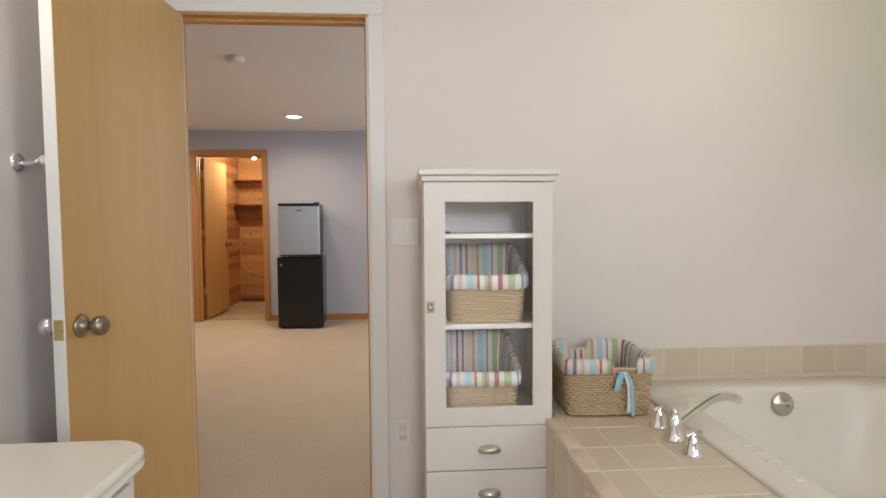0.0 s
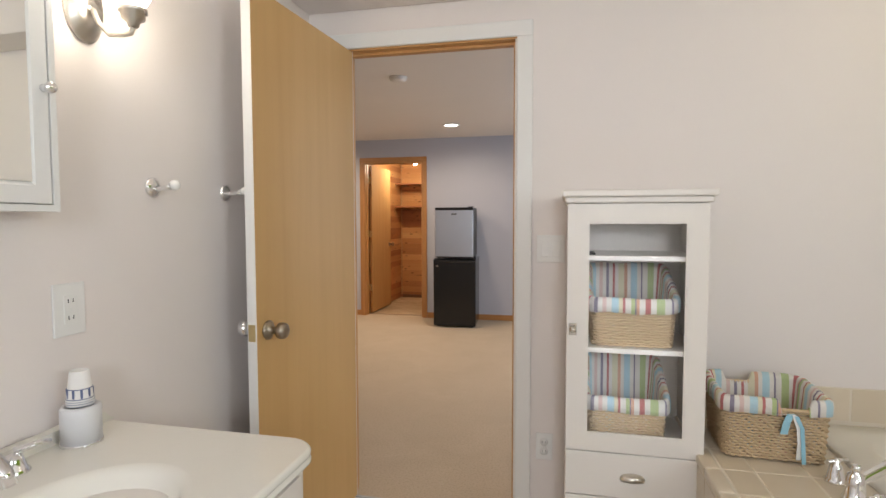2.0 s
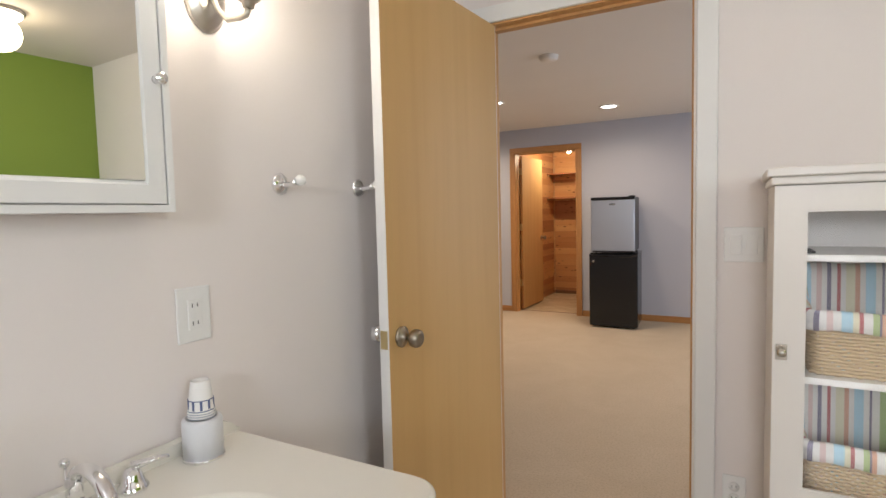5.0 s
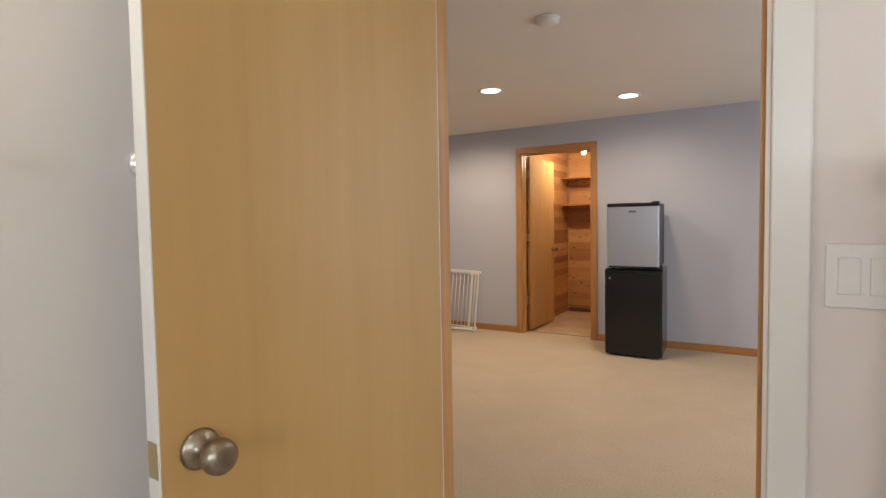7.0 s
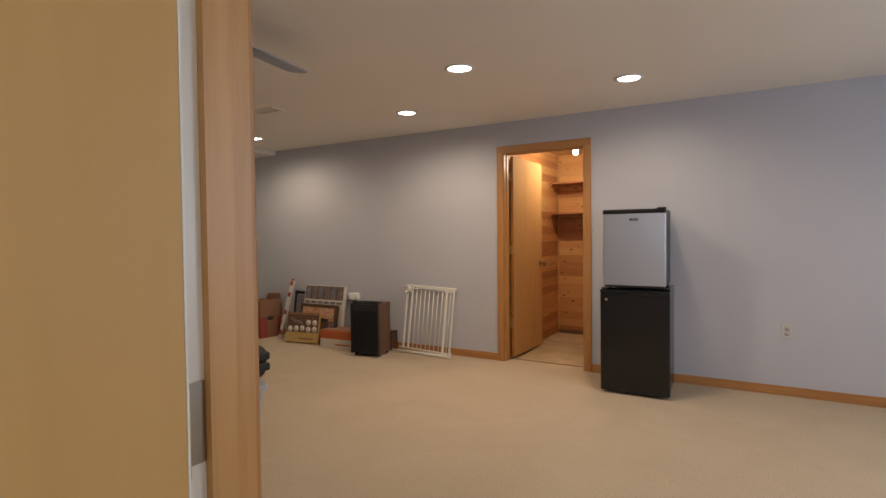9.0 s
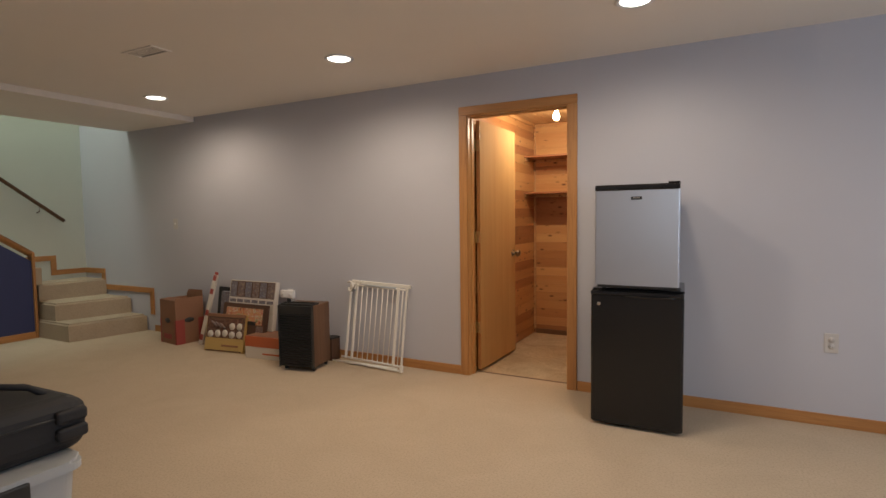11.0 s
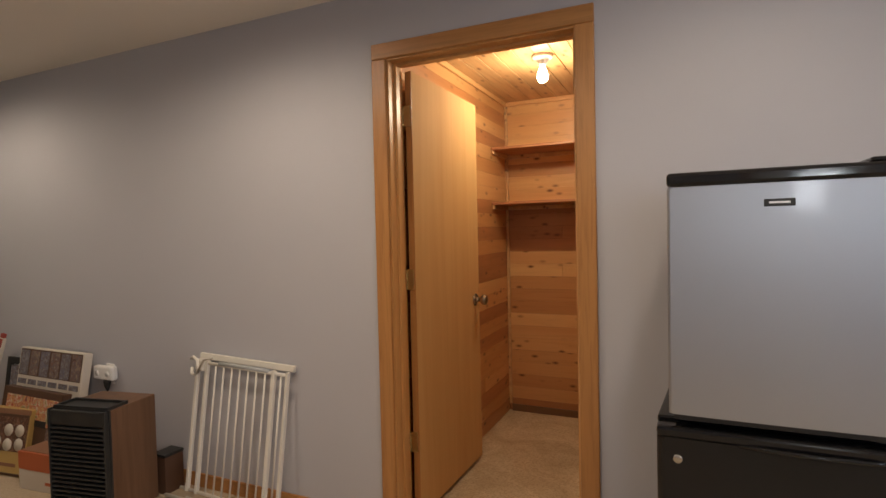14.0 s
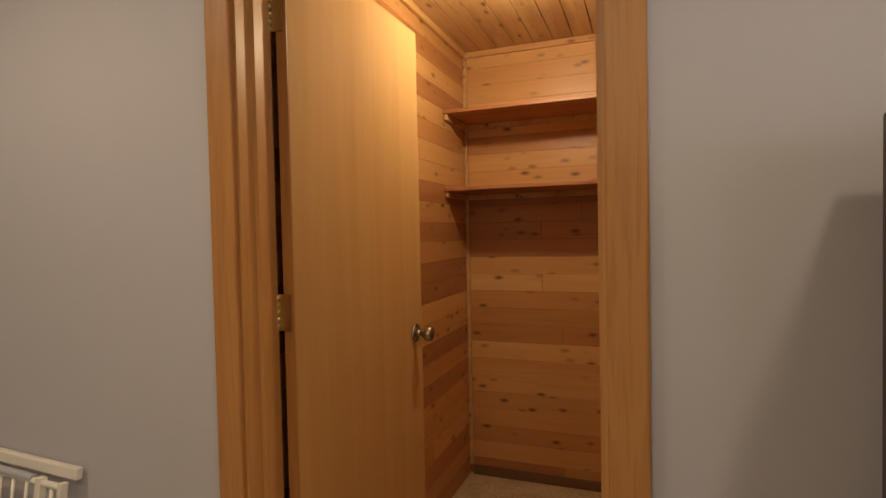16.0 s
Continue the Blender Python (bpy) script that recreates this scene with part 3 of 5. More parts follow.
while k < KX1:
    rbox(k + 0.001, KY0 + 0.012, KH, min(k + 0.094, KX1) - 0.001, KY1, KH + 0.0119, 0.002, 1, b)
    k += 0.095
structure("ceiling_closet", b, M_CEDARC, "cedar board closet ceiling")
for m0, name in (((KX0, KY1 - 0.018, KX1, KY1 - 0.0005), "crown"), ((KX0 + 0.0005, KY0 + 0.013, KX0 + 0.018, KY1 - 0.019), "side")):
    structure("trim", rbox(m0[0], m0[1], KH - 0.03, m0[2], m0[3], KH - 0.0005, 0.003), M_CEDARX if name == "crown" else M_CEDARY, "cedar cover strip under the closet ceiling")
structure("trim", rbox(KX0 + 0.001, KY1 - 0.02, 0.05, KX0 + 0.02, KY1 - 0.001, KH - 0.031, 0.003), M_CEDARC, "cedar corner strip")
structure("baseboard", rbox(KX0 + 0.021, KY1 - 0.014, -0.004, KX1, KY1 - 0.0005, 0.045, 0.003), M_RAIL, "dark closet base strip")

for z in (1.50, 1.865):
    sh = thing("closet_shelf", pose(KX0, KY1 - 0.325, z), "red-brown cedar closet shelf on a cleat", "shelf", "closet shelves")
    part("board", rbox(0.002, 0, -0.018, KX1 - KX0 - 0.002, 0.323, 0.0, 0.003), M_SHELF, sh)
    part("cleat", rbox(0.022, 0.304, -0.045, KX1 - KX0 - 0.002, 0.323, -0.0185, 0.002), M_CEDARC, sh)
    part("end_cleat", rbox(0.002, 0.01, -0.045, 0.02, 0.30, -0.0185, 0.002), M_CEDARC, sh)

light_c = thing("closet_light", pose(-2.235, 8.2, KH), "bare bulb in a white porcelain lampholder", "ceiling light")
part("lampholder", lathe([(0, 0), (0.055, 0), (0.056, -0.012), (0.046, -0.022), (0.026, -0.03), (0.024, -0.05), (0, -0.05)], 24), M_PORCELAIN, light_c)
part("bulb", lathe([(0.0, -0.048), (0.013, -0.05), (0.015, -0.065), (0.026, -0.088), (0.03, -0.108), (0.026, -0.128), (0.014, -0.138), (0, -0.14)], 20), M_BULB, light_c, "lit bulb")

# closet door: leaf along local +x from the hinge, seen face towards local -y
door_c = thing("door_2", pose(-2.651, 7.494, 0.02, 0, 0, 88.6), "open flush oak veneer closet door", "door")
part("leaf", rbox(0.004, 0.0, 0, 0.745, 0.031, 2.0, 0.0015), M_CDOOR, door_c)
part("edge_band", rbox(0.0, 0.0005, 0, 0.0036, 0.0305, 2.0, 0.0008), M_OAKZ, door_c)
knob(door_c, pose(0.745 - 0.06, 0.0, 0.905, 90), M_ANTIQUE)
knob(door_c, pose(0.745 - 0.06, 0.031, 0.905, -90), M_ANTIQUE)
for z in (0.363, 1.097, 1.824):
    hinge(frame_c, -2.694, 7.4912, z, M_BRASS)

# ---- stairs ----
stairs = thing("staircase", pose(0, 0, 0), "carpeted winding stairs with oak skirting", "stairs")
steps = [([(-6.79, 7.355), (-6.95, 6.60), (RW, 6.60), (RW, 7.355)], 0, 0.19), ([(-7.08, 7.355), (-7.27, 6.64), (RW, 6.64), (RW, 7.355)], 0.19, 0.38), ([(-7.56, 7.355), (-7.67, 6.68), (RW, 6.68), (RW, 7.355)], 0.38, 0.57)]
for outline, z0, z1 in steps:
    b = prism(outline, z0, z1)
    bmesh.ops.bevel(b, geom=[e for e in b.edges if min(v.co.z for v in e.verts) > z1 - 0.001], offset=0.02, segments=3, affect="EDGES")
    part("step", b, M_STAIRCARPET, stairs)
for k in range(8):
    part("step", rbox(RW + 0.001, 6.67 - 0.25 * (k + 1), 0.57 + 0.19 * k, -7.56, 6.675 - 0.25 * k, 0.57 + 0.19 * (k + 1), 0.012), M_STAIRCARPET, stairs)
b = boxes((-6.72, RN - 0.016, 0.19, -6.66, RN - 0.0005, 0.495), (-7.59, RN - 0.016, 0.435, -6.721, RN - 0.0005, 0.495), (-7.65, RN - 0.016, 0.435, -7.591, RN - 0.0005, 0.685), (RW + 0.014, RN - 0.016, 0.625, -7.651, RN - 0.0005, 0.685))
part("skirt", b, M_OAKX, stairs, "stepped oak skirting")
part("skirt", boxes((RW + 0.0005, 7.03, 0.625, RW + 0.013, RN - 0.017, 0.685), (RW + 0.0005, 6.97, 0.625, RW + 0.013, 7.029, 0.86), (RW + 0.0005, 6.72, 0.80, RW + 0.013, 6.969, 0.86)), M_OAKY, stairs, "stepped oak skirting")
knee = structure("wall_knee", boxes((-7.61, 3.6, 0.0, -7.55, 6.57, 0.84)), M_BLUE, "dark blue knee wall beside the stairs")
b = bmesh.new()
vs = [b.verts.new(p) for p in ((-7.61, 6.57, 0.84), (-7.55, 6.57, 0.84), (-7.55, 4.77, 2.1), (-7.61, 4.77, 2.1), (-7.61, 3.6, 0.84), (-7.55, 3.6, 0.84), (-7.61, 3.6, 2.1), (-7.55, 3.6, 2.1))]
for f in ((0, 1, 2, 3), (1, 5, 7, 2), (0, 3, 6, 4), (3, 2, 7, 6), (4, 6, 7, 5)):
    b.faces.new([vs[i] for i in f])
part("upper_panel", b, M_BLUE, knee)
part("post", rbox(-7.63, 6.571, 0, -7.53, 6.599, 0.93, 0.004), M_OAKZ, knee, "oak end board")
part("cap", tube([(-7.58, 6.59, 0.91), (-7.58, 4.77, 2.18)], 0.035, 8), M_OAKY, knee, "oak cap")
part("base", rbox(-7.55, 3.6, 0, -7.535, 6.57, 0.072, 0.003), M_OAKY, knee, "oak base strip")
rail = thing("handrail", pose(RW, 7.11, 1.27), "dark wooden wall handrail on brackets", "handrail")
part("rail", tube([(0.07, 0, 0), (0.07, -2.2, 1.66)], 0.021, 12), M_RAIL, rail)
for k in (0.25, 1.1, 1.95):
    part("bracket", tube([(0.001, -k, 0.7 * k * 1.078 - 0.09), (0.05, -k, 0.7 * k * 1.078 - 0.08), (0.07, -k, 0.7 * k * 1.078 - 0.02)], 0.008, 8), M_ANTIQUE, rail)

# ---- lights and fixtures of the room ----
base = None
# the copy at x 0.55 is the added fill fixture
for x, y, watts in DOWNLIGHTS_AND_FILL:
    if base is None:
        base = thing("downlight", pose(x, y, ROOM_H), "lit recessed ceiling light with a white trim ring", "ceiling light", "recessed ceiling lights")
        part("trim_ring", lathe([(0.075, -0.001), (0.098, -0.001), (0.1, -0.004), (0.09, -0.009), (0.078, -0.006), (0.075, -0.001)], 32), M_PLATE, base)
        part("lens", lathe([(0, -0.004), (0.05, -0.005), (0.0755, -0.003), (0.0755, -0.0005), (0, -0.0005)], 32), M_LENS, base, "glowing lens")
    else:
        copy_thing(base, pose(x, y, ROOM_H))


def ceiling_vent(x, y, w, d, turn=0):
    v = thing("ceiling_vent", pose(x, y, ROOM_H, 0, 0, turn), "off-white slatted ceiling air vent", "vent")
    part("frame", boxes((-w / 2, -d / 2, -0.008, w / 2, -d / 2 + 0.018, -0.0005), (-w / 2, d / 2 - 0.018, -0.008, w / 2, d / 2, -0.0005), (-w / 2, -d / 2 + 0.018, -0.008, -w / 2 + 0.018, d / 2 - 0.018, -0.0005), (w / 2 - 0.018, -d / 2 + 0.018, -0.008, w / 2, d / 2 - 0.018, -0.0005)), M_CEIL, v)
    part("backing", boxes((-w / 2 + 0.018, -d / 2 + 0.018, -0.002, w / 2 - 0.018, d / 2 - 0.018, -0.0005)), M_SLOT, v)
    n = int((d - 0.05) / 0.014)
    for i in range(n):
        yy = -d / 2 + 0.027 + i * 0.014
        part("slat", boxes((-w / 2 + 0.018, yy, -0.007, w / 2 - 0.018, yy + 0.008, -0.0025)), M_CEIL, v)
    return v


ceiling_vent(-4.2, 5.77, 0.30, 0.14)
det = thing("smoke_detector", pose(-1.3, 4.43, ROOM_H), "round off-white smoke detector on the ceiling", "smoke detector")
part("base", lathe([(0, -0.0005), (0.065, -0.0005), (0.065, -0.012), (0, -0.012)], 28), M_CEIL, det)
part("cover", lathe([(0.06, -0.0125), (0.06, -0.024), (0.045, -0.034), (0, -0.036)], 28), M_CEIL, det)

fan = thing("ceiling_fan", pose(-2.66, 3.97, ROOM_H, 0, 0, 9.5), "ceiling fan at rest, grey blades tinted with reflected blue daylight", "ceiling fan")
part("canopy", lathe([(0, -0.0005), (0.065, -0.0005), (0.06, -0.03), (0.02, -0.045), (0.0, -0.045)], 24), M_NICKEL, fan)
part("motor", lathe([(0, -0.045), (0.03, -0.05), (0.1, -0.07), (0.11, -0.12), (0.09, -0.165), (0.05, -0.185), (0, -0.19)], 28), M_NICKEL, fan)
for k in range(3):
    a = radians(90 + 120 * k)
    c, s = math.cos(a), math.sin(a)
    rot = Matrix.Rotation(a, 4, "Z")
    b = prism([(0.2, -0.05), (0.3, -0.066), (0.76, -0.075), (0.82, -0.06), (0.84, 0.0), (0.82, 0.06), (0.76, 0.075), (0.3, 0.066), (0.2, 0.05)], -0.004, 0.004)
    b.transform(rot @ Matrix.Translation((0, 0, -0.15)) @ Matrix.Rotation(radians(9), 4, "X"))
    blade = part("blade", b, M_FAN, fan)
    arm = tube([(0.09 * c, 0.09 * s, -0.14), (0.24 * c, 0.24 * s, -0.158)], 0.012, 8)
    part("blade_iron", arm, M_NICKEL, fan)


def wall_plate(name, m, label, kind, w=0.07, h=0.115, paint=None):
    """Local x along the wall, z up, -y out of the wall."""
    p = thing(name, m, label, kind)
    part("plate", rbox(-w / 2, -0.006, -h / 2, w / 2, -0.0003, h / 2, 0.0025), paint or M_PLATE, p)
    return p


def outlet(m, label="white wall outlet with a smooth cover plate", decora=False, paint=None):
    p = wall_plate("outlet", m, label, "outlet", 0.084 if decora else 0.07, 0.124 if decora else 0.115, paint=paint)
    if decora:
        part("insert", rbox(-0.0165, -0.0085, -0.033, 0.0165, -0.0055, 0.033, 0.001), M_PLATE, p)
        part("button", boxes((-0.008, -0.0095, -0.004, -0.001, -0.0084, 0.004), (0.001, -0.0095, -0.004, 0.008, -0.0084, 0.004)), M_TRIMWHITE, p)
    for z in (-0.02, 0.02):
        if not decora:
            part("socket", lathe([(0, 0), (0.0165, 0), (0.0165, 0.003), (0, 0.003)], 20, pose(0, -0.0055, z, 90)), paint or M_PLATE, p)
        part("slot", boxes((-0.0072, -0.0098, z - 0.004, -0.0056, -0.0082, z + 0.005), (0.0056, -0.0098, z - 0.003, 0.0072, -0.0082, z + 0.005)), M_SLOT, p)
    return p


outlet(pose(-0.169, BW0, 0.323))
outlet(pose(-0.357, RN, 0.495), "ivory wall outlet on the grey-blue wall", paint=M_IVORY)
twin = wall_plate("outlet", pose(-4.58, RN, 0.535), "white wall outlet behind a plug-in adapter", "outlet")
adapt = thing("plug_adapter", pose(-4.59, RN - 0.0065, 0.545), "wide white plug-in outlet adapter on the wall", "adapter")
b = rbox(-0.082, -0.042, -0.038, 0.082, 0.0, 0.04, 0.012, 3)
part("housing", b, M_PLATE, adapt)
part("seam", rbox(-0.0825, -0.0215, -0.0385, 0.0825, -0.0205, 0.0405, 0.0004, 1), M_IVORY, adapt)
for x in (-0.045, 0.045):
    part("socket", lathe([(0, 0), (0.0165, 0), (0.0165, 0.002), (0, 0.002)], 20, pose(x, -0.0415, 0.0, 90)), M_PLATE, adapt)
plug = thing("power_plug", pose(-4.575, RN - 0.008, 0.5065), "black power plug with a cord hanging from the adapter", "plug")
part("body", lathe([(0, 0), (0.018, 0), (0.019, -0.012), (0.013, -0.045), (0.007, -0.06), (0, -0.06)], 16, Matrix.Translation((0, -0.022, 0))), M_BLACKMATT, plug)
part("cord", tube([(0, -0.022, -0.058), (0.002, -0.024, -0.12), (0.01, -0.02, -0.25), (0.03, -0.02, -0.47)], 0.005, 8), M_BLACKMATT, plug)
sw = wall_plate("light_switch", pose(-6.23, RN, 1.22), "ivory single light switch on the grey-blue wall", "switch", paint=M_IVORY)
part("toggle", rbox(-0.005, -0.016, -0.004, 0.005, -0.006, 0.012, 0.002), M_PLATE, sw)
sw = wall_plate("light_switch", pose(-0.149, BW0, 1.172), "white double rocker light switch", "switch", 0.116, 0.115)
for x in (-0.023, 0.023):
    part("rocker", rbox(x - 0.0165, -0.0095, -0.033, x + 0.0165, -0.0055, 0.033, 0.0015), M_PLATE, sw)
outlet(pose(BL, 1.625, 1.086, 0, 0, 90), "white safety outlet above the vanity", True)

# ---- fridges ----
def rounded_door(w, h, d, r):
    """A door front seen from -y: bowed slightly, with rounded upright edges."""
    n = 40
    edges = [r * (1 - math.cos(math.pi * k / 12)) / w for k in range(7)]
    steps = sorted(set(edges + [1 - e for e in edges] + [i / n for i in range(n + 1) if r < i / n * w < w - r]))
    out = [(0, d)]
    for u in steps:
        edge = min(u, 1 - u) * w
        y = 0.004 * (2 * u - 1) ** 2
        if edge < r:
            y += r - math.sqrt(max(0, r * r - (r - edge) ** 2))
        out.append((u * w, y))
    out.append((w, d))
    b = prism(out, 0, h)
    bmesh.ops.bevel(b, geom=[e for e in b.edges if abs(e.verts[0].co.z - e.verts[1].co.z) < 1e-5 and min(e.verts[0].co.y, e.verts[1].co.y) < d * 0.8], offset=0.004, segments=2, affect="EDGES")
    return b


def tapered(b, y0, y1, inset, mid):
    """Narrows a fridge body towards its back."""
    for v in b.verts:
        k = max(0.0, (v.co.y - y0) / (y1 - y0)) * inset
        v.co.x += k if v.co.x < mid else -k
    return b


low = thing("compact_fridge", pose(-1.622, 6.795, 0), "black compact refrigerator standing on the carpet", "refrigerator")
part("body", tapered(rbox(0.004, 0.055, 0.025, 0.508, 0.50, 0.805, 0.008, 3), 0.055, 0.5, 0.03, 0.25), M_BLACK, low)
part("door", rounded_door(0.512, 0.765, 0.048, 0.018), M_BLACK, low).location = (0, 0, 0.022)
part("door_cap", rbox(0.0, -0.002, 0.7875, 0.512, 0.05, 0.815, 0.009, 3), M_BLACKGLOSS, low)
part("top", tapered(rbox(0.0, 0.051, 0.806, 0.512, 0.50, 0.824, 0.005, 2), 0.051, 0.5, 0.03, 0.25), M_BLACKGLOSS, low)
part("gasket", boxes((0.012, 0.0482, 0.03, 0.50, 0.0548, 0.78)), M_RUBBER, low)
part("handle_lip", tube([(0.18, 0.004, 0.787), (0.25, -0.006, 0.787), (0.34, -0.009, 0.787), (0.43, -0.004, 0.787), (0.47, 0.004, 0.787)], 0.006, 8), M_BLACKGLOSS, low)
part("badge", lathe([(0, 0), (0.011, 0), (0.0115, 0.0015), (0.009, 0.0025), (0, 0.0025)], 20, pose(0.048, 0.0035, 0.735, 90)), M_NICKEL, low, "small round silver badge")
part("hinge_cap", rbox(0.445, 0.02, 0.8245, 0.492, 0.09, 0.838, 0.004), M_BLACKMATT, low)
for x in (0.04, 0.455):
    for y in (0.09, 0.46):
        part("foot", lathe([(0, 0), (0.018, 0), (0.018, 0.02), (0.01, 0.024), (0.01, 0.03), (0, 0.03)], 14, Matrix.Translation((x, y, 0))), M_BLACKMATT, low)

up = thing("compact_fridge", pose(-1.592, 6.77, 0.824), "small silver-fronted refrigerator stacked on a black one", "refrigerator")
part("body", tapered(rbox(0.004, 0.05, 0.022, 0.452, 0.51, 0.606, 0.006, 3), 0.05, 0.51, 0.032, 0.22), M_GREYBODY, up)
part("door", rounded_door(0.456, 0.545, 0.044, 0.007), M_STEEL, up, "brushed silver door").location = (0, 0, 0.03)
part("door_cap", rbox(-0.001, -0.003, 0.5755, 0.457, 0.046, 0.609, 0.009, 3), M_BLACKGLOSS, up)
part("kick_strip", rbox(0.01, 0.02, 0.012, 0.446, 0.05, 0.0295, 0.003), M_BLACKMATT, up)
part("gasket", boxes((0.01, 0.0442, 0.04, 0.446, 0.0498, 0.57)), M_RUBBER, up)
part("hinge_cap", rbox(0.395, 0.006, 0.6092, 0.456, 0.10, 0.619, 0.0045), M_BLACK, up)
badge = part("badge", rbox(0.20, -0.0015, 0.522, 0.26, 0.003, 0.539, 0.001), M_BLACKMATT, up, "black badge")
part("badge_mark", boxes((0.21, -0.0022, 0.5285, 0.25, -0.0016, 0.533)), M_NICKEL, badge)
for x in (0.04, 0.415):
    for y in (0.07, 0.36):
        part("foot", lathe([(0, 0), (0.014, 0), (0.014, 0.016), (0, 0.022)], 12, Matrix.Translation((x, y, 0))), M_BLACKMATT, up)

# ---- things along the north wall ----
gate = thing("safety_gate", pose(-3.85, RN - 0.135, 0.026, -7.0, 2.0, 0) @ Matrix.Diagonal((0.96, 1, 0.92, 1)), "folded white metal child safety gate leaning on the wall", "safety gate")
part("frame_bar", tube([(-0.03, 0, 0.03), (0.63, 0, 0.03)], 0.009, 8), M_WHITEMETAL, gate)
part("frame_bar", tube([(0.03, 0, 0.715), (0.62, 0, 0.715)], 0.009, 8), M_WHITEMETAL, gate)
for x, w in ((0.02, 0.009), (0.085, 0.009), (0.53, 0.011), (0.615, 0.008)):
    part("frame_post", rbox(x - w, -0.010, 0.02, x + w, 0.010, 0.73, 0.003), M_WHITEMETAL, gate)
for k in range(7):
    x = 0.145 + 0.055 * k
    part("bar", tube([(x, 0, 0.03), (x, 0, 0.715)], 0.0046, 8), M_WHITEMETAL, gate)
part("bar", tube([(0.575, 0, 0.03), (0.575, 0, 0.715)], 0.005, 8), M_WHITEMETAL, gate)
part("latch", rbox(0.02, -0.026, 0.67, 0.075, 0.02, 0.735, 0.012, 3), M_WHITEMETAL, gate)
part("latch_hook", tube([(0.0, -0.03, 0.735), (0.03, -0.045, 0.748), (0.065, -0.05, 0.735), (0.075, -0.05, 0.69), (0.055, -0.05, 0.655), (0.03, -0.045, 0.66), (0.022, -0.04, 0.69)], 0.008, 8), M_WHITEMETAL, gate)
part("latch_lever", tube([(0.06, -0.04, 0.66), (0.085, -0.05, 0.69), (0.11, -0.05, 0.74), (0.15, -0.03, 0.752)], 0.006, 8), M_NICKEL, gate, "grey lever of the latch")
part("rear_rail", rbox(0.0, 0.02, 0.728, 0.63, 0.042, 0.762, 0.005), M_WHITEMETAL, gate)
part("sleeve", tube([(0.17, -0.001, 0.722), (0.50, -0.001, 0.722)], 0.011, 10), M_TOTE, gate, "grey plastic sleeve on the top bar")
part("foot_bar", tube([(-0.10, -0.03, -0.014), (0.2, -0.035, -0.005), (0.67, -0.085, 0.012)], 0.009, 8), M_WHITEMETAL, gate)
part("foot_bar", tube([(0.03, -0.012, -0.008), (0.30, -0.03, 0.004), (0.60, -0.04, 0.016)], 0.008, 8), M_WHITEMETAL, gate)
part("foot_end", rbox(0.66, -0.10, 0.0, 0.685, -0.07, 0.06, 0.004), M_WHITEMETAL, gate)

heat = thing("air_cleaner", pose(-4.19, 6.815, 0, 0, 0, 11) @ Matrix.Diagonal((0.94, 1, 1, 1)), "portable air cleaner with black louvred front and woodgrain sides", "air cleaner")
part("cabinet", rbox(0.0, 0.03, 0.035, 0.335, 0.29, 0.545, 0.004), M_WALNUT, heat)
part("front_panel", boxes((0.0, 0.018, 0.035, 0.335, 0.0298, 0.55)), M_BLACKMATT, heat)
part("top_panel", rbox(0.012, -0.002, 0.478, 0.323, 0.018, 0.545, 0.004), M_BLACKMATT, heat)
for k in range(21):
    z = 0.05 + 0.0205 * k
    part("slat", rbox(0.012, -0.006, z, 0.323, 0.0178, z + 0.009, 0.002, 1), M_BLACKMATT, heat)
for x in (0.0, 0.324):
    part("front_post", rbox(x, -0.006, 0.035, x + 0.011, 0.0178, 0.55, 0.003), M_BLACKMATT, heat)
part("tray", boxes((0.01, 0.02, 0.5455, 0.325, 0.03, 0.56), (0.01, 0.125, 0.5455, 0.325, 0.135, 0.56), (0.01, 0.03, 0.5455, 0.02, 0.125, 0.56), (0.315, 0.03, 0.5455, 0.325, 0.125, 0.56), (0.02, 0.03, 0.5455, 0.315, 0.125, 0.549)), M_BLACKMATT, heat)
for x in (0.03, 0.305):
    for y in (0.06, 0.26):
        part("caster", lathe([(0, -0.01), (0.017, -0.01), (0.0175, 0.0), (0.017, 0.01), (0, 0.01)], 14, pose(x, y, 0.0176, 0, 90)), M_BLACKMATT, heat)

sm = thing("small_box", pose(-4.06, 7.225, 0), "small dark box beside the air cleaner", "box")
part("carton", rbox(0, 0, 0, 0.09, 0.11, 0.19, 0.004), M_BROWNPRINT, sm)
part("lid", rbox(-0.002, -0.002, 0.1905, 0.092, 0.112, 0.205, 0.003), M_BLACKMATT, sm)

ob_ = thing("flat_carton", pose(-4.785, 6.985, 0, 0, 0, 5), "orange and white flat carton on the carpet", "carton")
part("lower_half", rbox(0, 0, 0, 0.52, 0.26, 0.105, 0.003), M_CARDWHITE, ob_)
part("upper_half", rbox(-0.001, -0.001, 0.1055, 0.521, 0.261, 0.20, 0.003), M_ORANGE, ob_, "orange printed half")
part("top_card", rbox(0.01, 0.01, 0.2005, 0.51, 0.25, 0.204, 0.001), M_CARD, ob_)
part("printed_band", boxes((0.20, -0.0025, 0.04, 0.40, -0.0003, 0.055), (0.44, -0.0025, 0.03, 0.52, -0.0003, 0.06)), M_ORANGE, ob_)

